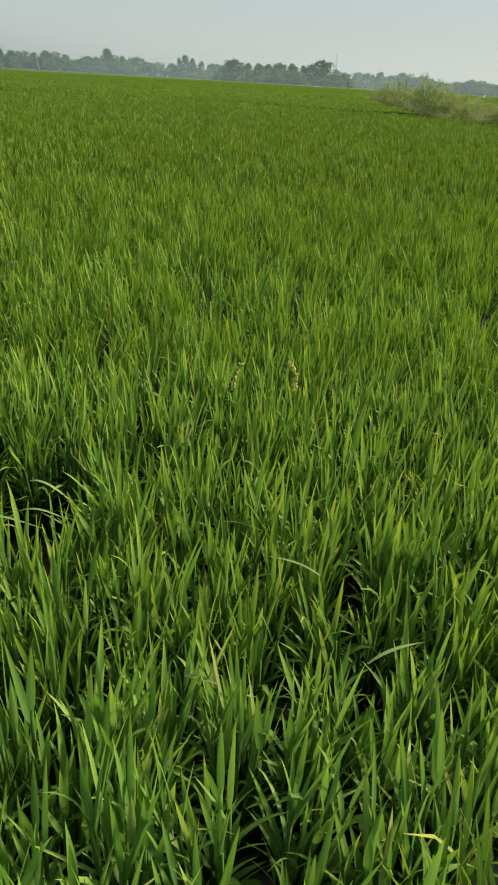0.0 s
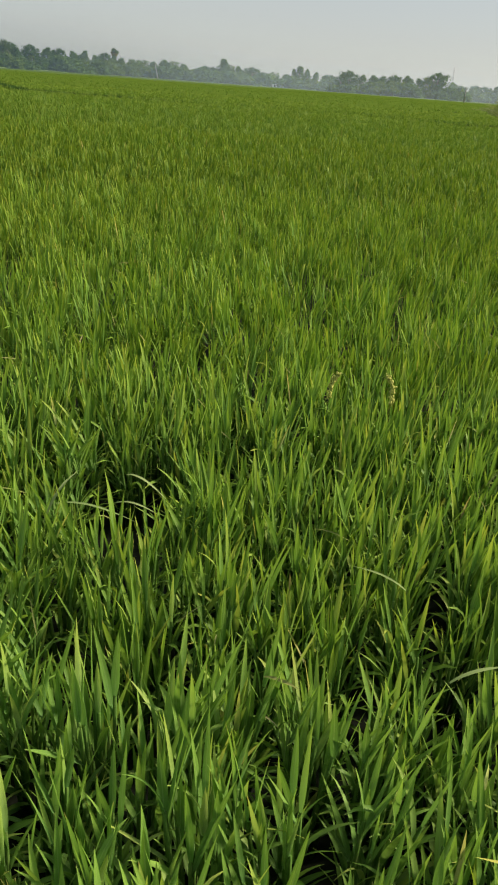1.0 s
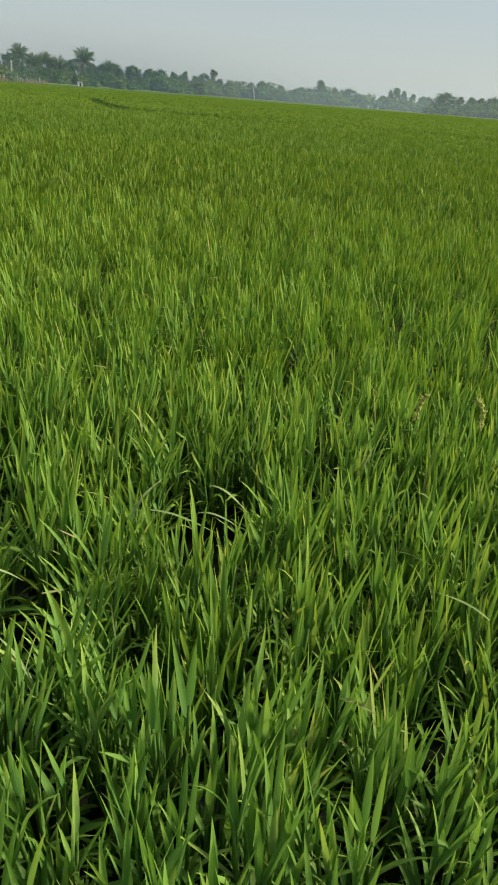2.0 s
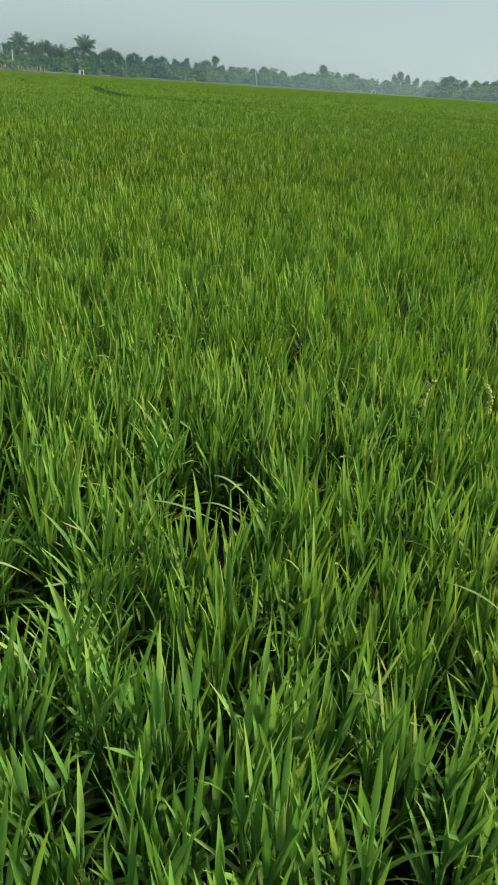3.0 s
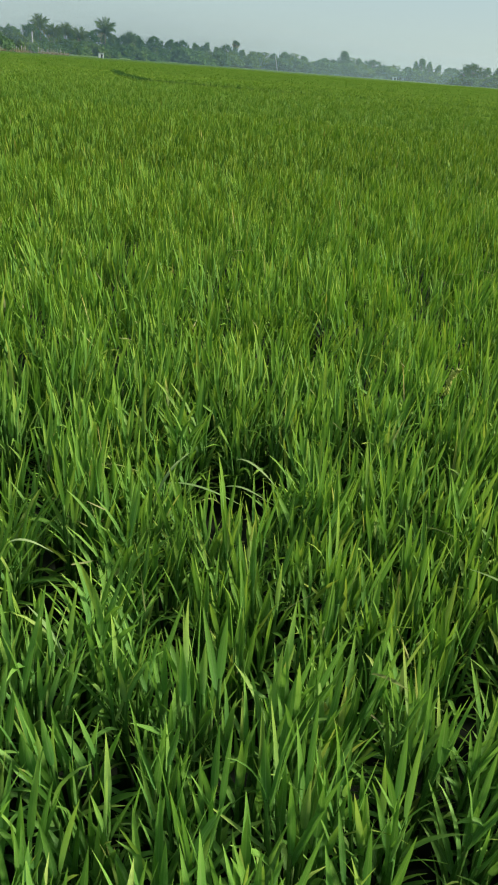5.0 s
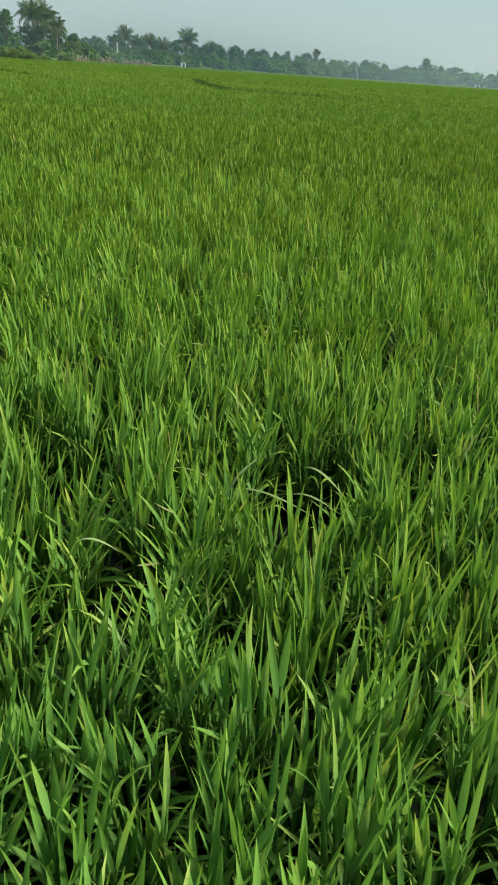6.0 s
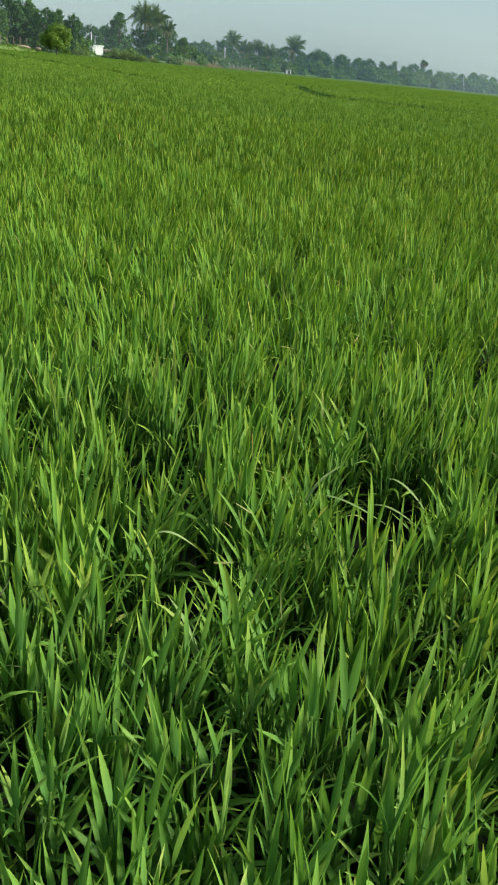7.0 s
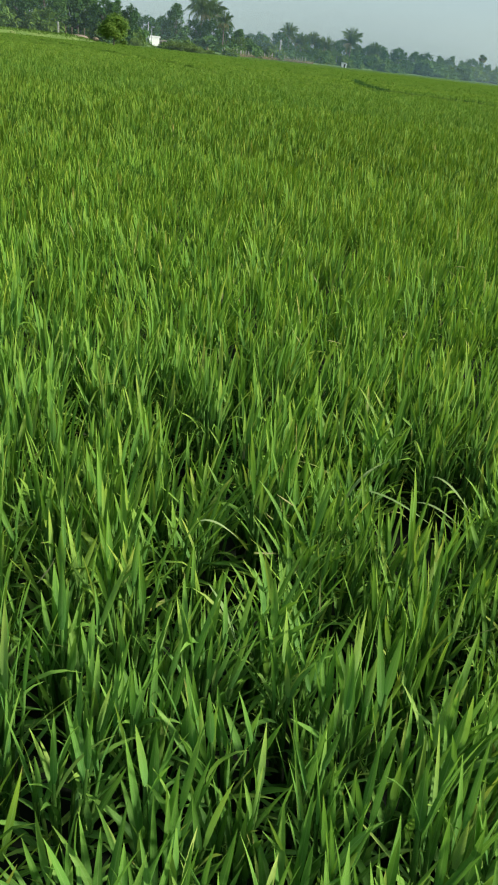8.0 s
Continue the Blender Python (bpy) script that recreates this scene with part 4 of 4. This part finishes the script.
# palms
for az, el, r, seed, ln in ((26.35, 1.20, 305, 201, 5.6), (30.3, 1.25, 268, 211, 4.0), (28.8, 1.02, 285, 221, 3.6), (36.0, 2.0, 212, 231, 4.6), (35.35, 1.95, 216, 241, 4.4), (34.5, 1.50, 205, 261, 2.9), (27.9, 0.74, 286, 271, 4.4), (29.5, 0.82, 270, 281, 3.8), (24.8, 0.86, 332, 291, 4.0)):
    p = coconut_palm("coconut palm with drooping feather leaves beside the rice field", seed, EYE_Z + r * math.tan(radians(el)), ln)
    stand(p, az, r, 1, 1, seed * 31, False)
for az, el, r, seed, cr in ((18.12, 1.20, 448, 251, 2.0),):
    stand(fan_palm("palmyra palm with a round head of stiff fan leaves", seed, EYE_Z + r * math.tan(radians(el)), cr), az, r, 1, 1, 20, False)

# single trees and bushes nearer the field
mango = tree("mango_tree", "small round bright green tree standing at the edge of the field", 301, 5.2, 2.8, 0.36, 20, 6500, 0.13, leaf_mango, group="trees by the bank", lobe=0.33)
stand(mango, 41.35, 120, 0.86, 0.80, 0, False)
scrub_kind = thorn_bush("sprawling feathery grey-green thorn bush on the field bank", 311, 2.3, 2.4, leaf_scrub, "thorn bushes on the bank")
stand(scrub_kind, -9.4, 40.0, 1.05, 0.94, 0, False)
for az, r, sx, sz, turn in ((-11.2, 38.0, 0.95, 0.86, 70), (-12.8, 36.5, 0.9, 0.66, 160), (-14.3, 35.0, 0.95, 0.68, 250), (-16.2, 35.5, 1.0, 0.7, 20), (-8.0, 55.0, 0.95, 1.0, 120), (-7.0, 75.0, 1.1, 0.88, 200), (-9.2, 72.0, 1.2, 0.85, 300), (-12.0, 70.0, 1.3, 0.8, 40)):
    stand(scrub_kind, az, r, sx, sz * 0.85, turn)
for az, r, sx, sz, turn in ((47.6, 150, 1.3, 1.35, 0), (39.8, 160, 0.75, 0.95, 80), (36.8, 165, 1.2, 0.85, 140), (37.9, 172, 0.9, 0.6, 20), (39.35, 170, 0.9, 0.42, 110), (36.3, 158, 0.5, 0.35, 60), (40.7, 140, 0.7, 0.4, 30), (33.9, 180, 1.0, 0.7, 77), (37.7, 160, 0.9, 0.52, 15), (37.3, 158, 1.1, 0.62, 95), (36.6, 156, 0.9, 0.5, 205), (35.9, 160, 0.8, 0.42, 300), (35.1, 165, 0.8, 0.4, 33), (39.75, 168, 0.6, 0.75, 222), (45.3, 150, 1.5, 1.6, 50), (46.5, 149, 1.3, 1.25, 170), (48.8, 148, 1.6, 1.8, 260), (50.3, 146, 1.6, 1.6, 310), (42.4, 150, 1.2, 1.2, 130)):
    stand(bush_light, az, r, sx, sz, turn)

olive_bush = shrub("bush", "sprawling olive-green bush at the field's edge", 171, 2.4, 3.0, 2600, 0.12, leaf_olive, "bushes under the trees", 0.1)
stand(olive_bush, 37.1, 157, 0.9, 1.25, 0, False)
for az, r, sx, sz, turn in ((36.35, 155, 0.8, 1.05, 70), (35.75, 158, 0.6, 0.75, 140), (37.75, 160, 0.6, 0.95, 210), (37.95, 163, 0.4, 0.4, 300), (40.0, 150, 0.5, 0.95, 33)):
    stand(olive_bush, az, r, sx, sz, turn)

# ---- buildings, posts, banks ----
def house():
    """A small flat-roofed whitewashed house with a lower plastered porch."""
    root = thing("house", "small whitewashed flat-roofed house among bushes", "house")
    w, f = joined([box(-1.7, 1.7, -2.2, -2.0, 0, 3.0), box(-1.7, 1.7, 2.0, 2.2, 0, 3.0), box(-1.7, -1.5, -2.0, 2.0, 0, 3.0), box(1.5, 1.7, -2.0, 2.0, 0, 3.0)])
    part("wall", mesh_py("wall", w, f, whitewash, False), root, "whitewashed wall")
    part("roof", mesh_py("roof", *joined([box(-1.9, 1.9, -2.4, 2.4, 3.003, 3.16), box(-1.9, 1.9, -2.4, -2.28, 3.163, 3.32)]), whitewash, False), root, "flat whitewashed roof")
    porch = part("porch", mesh_py("porch", *joined([box(1.9, 4.2, -0.2, 0.0, 0, 2.4), box(4.0, 4.2, -2.1, -0.2, 0, 2.4), box(1.75, 4.4, -2.3, 0.1, 2.403, 2.52), box(2.6, 2.75, -2.15, -2.0, 0, 2.4)]), ochre, False), root, "weathered plaster porch")
    part("doorway", mesh_py("doorway", *box(2.9, 3.7, -0.24, -0.205, 0.0, 1.95), dark_opening, False), porch, "doorway slab painted dark like a shaded interior")
    return root


h = house()
h.matrix_basis = Matrix.Translation(polar(39.0, 183)) @ pose(0, 0, 0, 0, 0, 62) @ Matrix.Diagonal((0.66, 0.6, 0.74, 1))


def hut():
    """A tiny whitewashed pump house with a flat slab and a dark door."""
    root = thing("pump_house", "tiny whitewashed pump house at the edge of the field", "hut", "pump houses", at=Matrix.Translation(polar(26.62, 279)) @ pose(0, 0, 0, 0, 0, 40) @ Matrix.Scale(0.85, 4))
    wall = part("wall", mesh_py("wall", *joined([box(-0.9, 0.9, -0.7, -0.55, 0, 2.1), box(-0.9, 0.9, 0.55, 0.7, 0, 2.1), box(-0.9, -0.75, -0.55, 0.55, 0, 2.1), box(0.75, 0.9, -0.55, 0.55, 0, 2.1)]), whitewash, False), root)
    part("roof", mesh_py("roof", *box(-1.05, 1.05, -0.85, 0.85, 2.103, 2.2), concrete, False), root, "flat concrete roof slab")
    part("door", mesh_py("door", *box(-0.2, 0.5, -0.735, -0.705, 0, 1.75), dark_opening, False), wall, "dark door")

    return root


shed = hut()
# more of them far off, among the trees and beyond the thorn bushes
for az, r, turn, k in ((7.75, 446, 20, 1.0), (7.25, 448, 75, 0.85), (-12.95, 240, 160, 0.7)):
    copy_thing(shed, Matrix.Translation(polar(az, r)) @ pose(0, 0, 0, 0, 0, turn) @ Matrix.Diagonal((k * 1.5, k, k, 1)))


def pole(name, label, az, r, height, rad, mat, lean=0.0, arm=False, group=""):
    root = thing(name, label, "pole", group, at=Matrix.Translation(polar(az, r)) @ pose(0, 0, 0, 0, 0, az))
    part("shaft", mesh_py("shaft", *tube([(0, 0, 0), (lean * 0.5, 0, height * 0.5), (lean, 0, height)], [rad * 1.15, rad, rad * 0.8], 8), mat), root)
    if arm:
        part("crossarm", mesh_py("crossarm", *box(lean - 0.6, lean + 0.6, -0.06, 0.06, height - 0.45, height - 0.33), mat, False), root)
    return root


pole("utility_pole", "pale weathered concrete pole in front of the trees", 30.8, 238, 5.3, 0.22, concrete)
pole("utility_pole", "thin leaning pale pole before the far trees", 15.3, 425, 7.2, 0.20, concrete, -1.6)
pole("utility_pole", "thin pale utility pole before the far trees", -4.5, 300, 5.0, 0.13, concrete, 0, True)
pole("lamp_pole", "thin metal pole beside the white house", 39.25, 180, 4.7, 0.09, steel)
lp = pole("lamp_pole", "short metal pole with a small lamp by the house", 39.02, 180, 4.0, 0.06, steel)
part("lamp_head", mesh_py("lamp_head", *box(-0.1, 0.55, -0.1, 0.1, 3.9, 4.05), steel, False), lp)
pole("wooden_post", "short dark wooden post beside the thorn bushes", -8.2, 60, 1.95, 0.05, bark)
pole("concrete_post", "short pale concrete post on the grassy bank", 44.8, 140, 2.6, 0.09, concrete)


def mast(az, r, height):
    """A thin guyed lattice mast, far behind the trees."""
    root = thing("radio_mast", "thin grey lattice mast behind the far trees", "mast", at=Matrix.Translation(polar(az, r)))
    legs, rungs = [], []
    for k in range(3):
        a = 2.09 * k
        legs.append((0.5 * math.cos(a), 0.5 * math.sin(a)))
        part("mast_leg", mesh_py("mast_leg", *tube([(legs[k][0], legs[k][1], 0), (legs[k][0] * 0.6, legs[k][1] * 0.6, height)], [0.14, 0.11], 5), steel), root)
    m = int(height / 1.2)
    for i in range(m):
        s0, s1 = 1 - 0.4 * i / m, 1 - 0.4 * (i + 1) / m
        for k in range(3):
            a, b = legs[k], legs[(k + 1) % 3]
            rungs.append(tube([(a[0] * s0, a[1] * s0, height * i / m), (b[0] * s1, b[1] * s1, height * (i + 1) / m)], [0.065, 0.065], 4))
    part("bracing", mesh_py("bracing", *joined(rungs), steel), root)


mast(-3.58, 560, EYE_Z + 560 * math.tan(radians(1.80)))

# fence of pale stakes and dry stalks before the palms
fence = thing("stake_fence", "row of pale wooden stakes along the field's edge", "fence")
q = random.Random(4)
stake = mesh_py("stake", *tube([(0, 0, 0), (0.02, 0, 0.9), (0, 0.02, 1.75)], [0.11, 0.10, 0.07], 5), pale_bark)
for k in range(44):
    az = 28.9 + 5.6 * k / 43 + q.uniform(-0.04, 0.04)
    o = part("stake", stake, fence)
    o.matrix_basis = Matrix.Translation(polar(az, float(edge_of_field(az)) - 5 + q.uniform(-0.5, 0.5))) @ pose(0, 0, 0, q.uniform(-5, 5), q.uniform(-5, 5), q.uniform(0, 90)) @ Matrix.Diagonal((1, 1, q.uniform(0.8, 1.15), 1))
q2 = np.random.default_rng(77)
n = 5200
az = q2.uniform(28.6, 34.0, n)
rr = edge_of_field(az) - 7 + q2.uniform(-1.5, 1.5, n)
base = np.stack([-rr * np.sin(np.radians(az)), rr * np.cos(np.radians(az)), np.full(n, 0.5)], -1)
verts, faces, uv = blades(base, q2.uniform(0, 6.28, n), np.abs(q2.normal(0.1, 0.15, n)), np.abs(q2.normal(0.3, 0.3, n)), q2.uniform(0.5, 1.05, n), np.full(n, 0.09), q2.normal(0, 0.4, n), 2, 0)
flat = repeated(verts, faces, uv)
tagged(new("dry_stalks", mesh_of("dry_stalks", *flat[:3], stalk_dry, flat[3])), "strip of dry brownish stalks along the fence", "weeds", kind="stuff")

# grassy verge between the field and the trees
verts, faces = [], []
m = 150
for i in range(m + 1):
    az = -14 + 56 * i / m
    r0 = float(edge_of_field(az))
    tall = float(np.interp(az, [-14, 14, 20, 27, 36, 41, 42], [0.85, 0.85, 0.92, 1.05, 1.05, 0.95, 0.6]))
    for d, z in ((-7, 0.5), (-4, tall), (3, tall + 0.05), (16, tall), (40, 0.2)):
        verts.append(tuple(polar(az, r0 + d, z + 0.10 * noise.noise(Vector((az * 3, d * 0.4, 0))))))
for i in range(m):
    for k in range(4):
        a = 5 * i + k
        faces.append((a, a + 1, a + 6, a + 5))
tagged(new("grass_verge", mesh_py("grass_verge", verts, faces, verge_turf)), "rough grassy strip at the foot of the far trees", "grass", kind="structure")

# grassy bank with earth heaps on the near left
verts, faces = [], []
m = 60
for i in range(m + 1):
    az = 40.2 + 22 * i / m
    p0 = float(np.interp(az, [40, 44, 50, 62], [136, 122, 112, 105]))
    for d, z in ((0, 0.2), (1.2, 1.05), (4, 1.25), (9, 1.3), (16, 0.3)):
        f = min(1.0, i / 10)
        verts.append(tuple(polar(az, p0 + d, 0.2 + (z - 0.2) * f + 0.08 * noise.noise(Vector((az * 2, d, 0))))))
for i in range(m):
    for k in range(4):
        a = 5 * i + k
        faces.append((a, a + 1, a + 6, a + 5))
tagged(new("grass_bank", mesh_py("grass_bank", verts, faces, turf)), "raised grassy bank along the side of the field", "earth bank", kind="structure")
n = 16000
az = q2.uniform(41.0, 62, n)
d = q2.uniform(0.3, 13, n)
rr = np.interp(az, [40, 44, 50, 62], [136, 122, 112, 105]) + d
zz = 0.2 + (np.interp(d, [0, 1.2, 4, 9, 16], [0.2, 1.05, 1.25, 1.3, 0.3]) - 0.2) * np.clip((az - 40.2) / 3.67, 0, 1)
base = np.stack([-rr * np.sin(np.radians(az)), rr * np.cos(np.radians(az)), zz - 0.03], -1)
verts, faces, uv = blades(base, q2.uniform(0, 6.28, n), np.abs(q2.normal(0.2, 0.2, n)), np.abs(q2.normal(0.5, 0.3, n)), q2.uniform(0.10, 0.28, n), np.full(n, 0.08), q2.normal(0, 0.4, n), 2, 0)
flat = repeated(verts, faces, uv)
tagged(new("bank_grass", mesh_of("bank_grass", *flat[:3], leaf_light, flat[3])), "rough green grass on the raised bank", "grass", kind="stuff")


def heap(label, seed, az, r, rx, h):
    """A low rounded heap of dug earth."""
    b = bmesh.new()
    bmesh.ops.create_icosphere(b, subdivisions=3, radius=1)
    for v in b.verts:
        k = 1 + 0.25 * noise.noise(v.co * 1.6 + Vector((seed, 0, 0))) + 0.08 * noise.noise(v.co * 5)
        v.co = Vector((v.co.x * rx * k, v.co.y * rx * 0.7 * k, max(-0.3, v.co.z * h * k)))
    me = bpy.data.meshes.new("earth_heap")
    b.to_mesh(me)
    b.free()
    me.materials.append(earth)
    ob = tagged(new("earth_heap", me), label, "soil heap", "earth heaps on the bank")
    ob.matrix_basis = Matrix.Translation(polar(az, r, 1.15 if az > 40 else 0.5))
    return ob


straw = heap("small heap of pale straw under the palms", 4.0, 35.45, 186, 0.55, 1.3)
straw.data.materials[0] = stalk_dry
heap("low heap of reddish dug earth on the bank", 1.0, 44.0, 131, 1.4, 0.24)
heap("low heap of pinkish dug earth beside the bank", 2.0, 42.5, 131, 0.5, 0.28)
heap("long low heap of reddish earth on the bank", 3.0, 43.5, 133, 1.6, 0.32)
for k in range(5):
    stake_post = thing("fence_post", "grey weathered fence post on the bank", "post", "fence posts on the bank", at=Matrix.Translation(polar(43.2 + 0.38 * k, 137 + k, 0.9)))
    part("shaft", mesh_py("shaft", *tube([(0, 0, 0), (0.03, 0, 0.8), (0, 0, 1.5)], [0.06, 0.055, 0.05], 6), bark), stake_post)


# ---- thin mist over the far field ----
def mist(r, az0, az1, height, share):
    """A thin sheet of drifting mist across the view, densest near the ground and fading out at its ends."""
    m, t, p, out = material("thin_mist")
    uv = t.nodes.new("ShaderNodeSeparateXYZ")
    t.links.new(t.nodes.new("ShaderNodeUVMap").outputs[0], uv.inputs[0])
    ends = maths(t, "MULTIPLY", maths(t, "MULTIPLY", uv.outputs[0], maths(t, "SUBTRACT", 1.0, uv.outputs[0])), 4.0)
    fall = t.nodes.new("ShaderNodeMapRange")
    fall.interpolation_type = "SMOOTHSTEP"
    for i, v in ((1, 0.15), (2, 1.0), (3, share), (4, 0.0)):
        fall.inputs[i].default_value = v
    t.links.new(uv.outputs[1], fall.inputs[0])
    up = t.nodes.new("ShaderNodeCombineXYZ")
    up.inputs[2].default_value = 1.0
    d, clear = t.nodes.new("ShaderNodeBsdfDiffuse"), t.nodes.new("ShaderNodeBsdfTransparent")
    d.inputs[0].default_value = (0.64, 0.88, 0.95, 1)
    t.links.new(up.outputs[0], d.inputs["Normal"])
    down = t.nodes.new("ShaderNodeCombineXYZ")
    down.inputs[2].default_value = -1.0
    through_it, both = t.nodes.new("ShaderNodeBsdfTranslucent"), t.nodes.new("ShaderNodeMixShader")
    through_it.inputs[0].default_value = d.inputs[0].default_value
    t.links.new(down.outputs[0], through_it.inputs["Normal"])
    both.inputs[0].default_value = 0.25
    t.links.new(d.outputs[0], both.inputs[1])
    t.links.new(through_it.outputs[0], both.inputs[2])
    b = t.nodes.new("ShaderNodeMixShader")
    t.links.new(maths(t, "MULTIPLY", fall.outputs[0], ends), b.inputs[0])
    t.links.new(clear.outputs[0], b.inputs[1])
    t.links.new(both.outputs[0], b.inputs[2])
    t.links.new(b.outputs[0], out.inputs[0])
    n = 60
    verts = np.array([[tuple(polar(az0 + (az1 - az0) * (i + k) / n, r, z)) for k, z in ((0, 0.6), (1, 0.6), (1, height), (0, height))] for i in range(n)])
    flat = repeated(verts, [(0, 1, 2, 3)])
    coords = [(((i + k) / n), v) for i in range(n) for k, v in ((0, 0), (1, 0), (1, 1), (0, 1))]
    tagged(new("mist", mesh_of("mist", *flat[:3], m, coords)), "thin pale morning mist hanging before the far trees", "mist", kind="stuff")


for row in MIST:
    mist(*row)
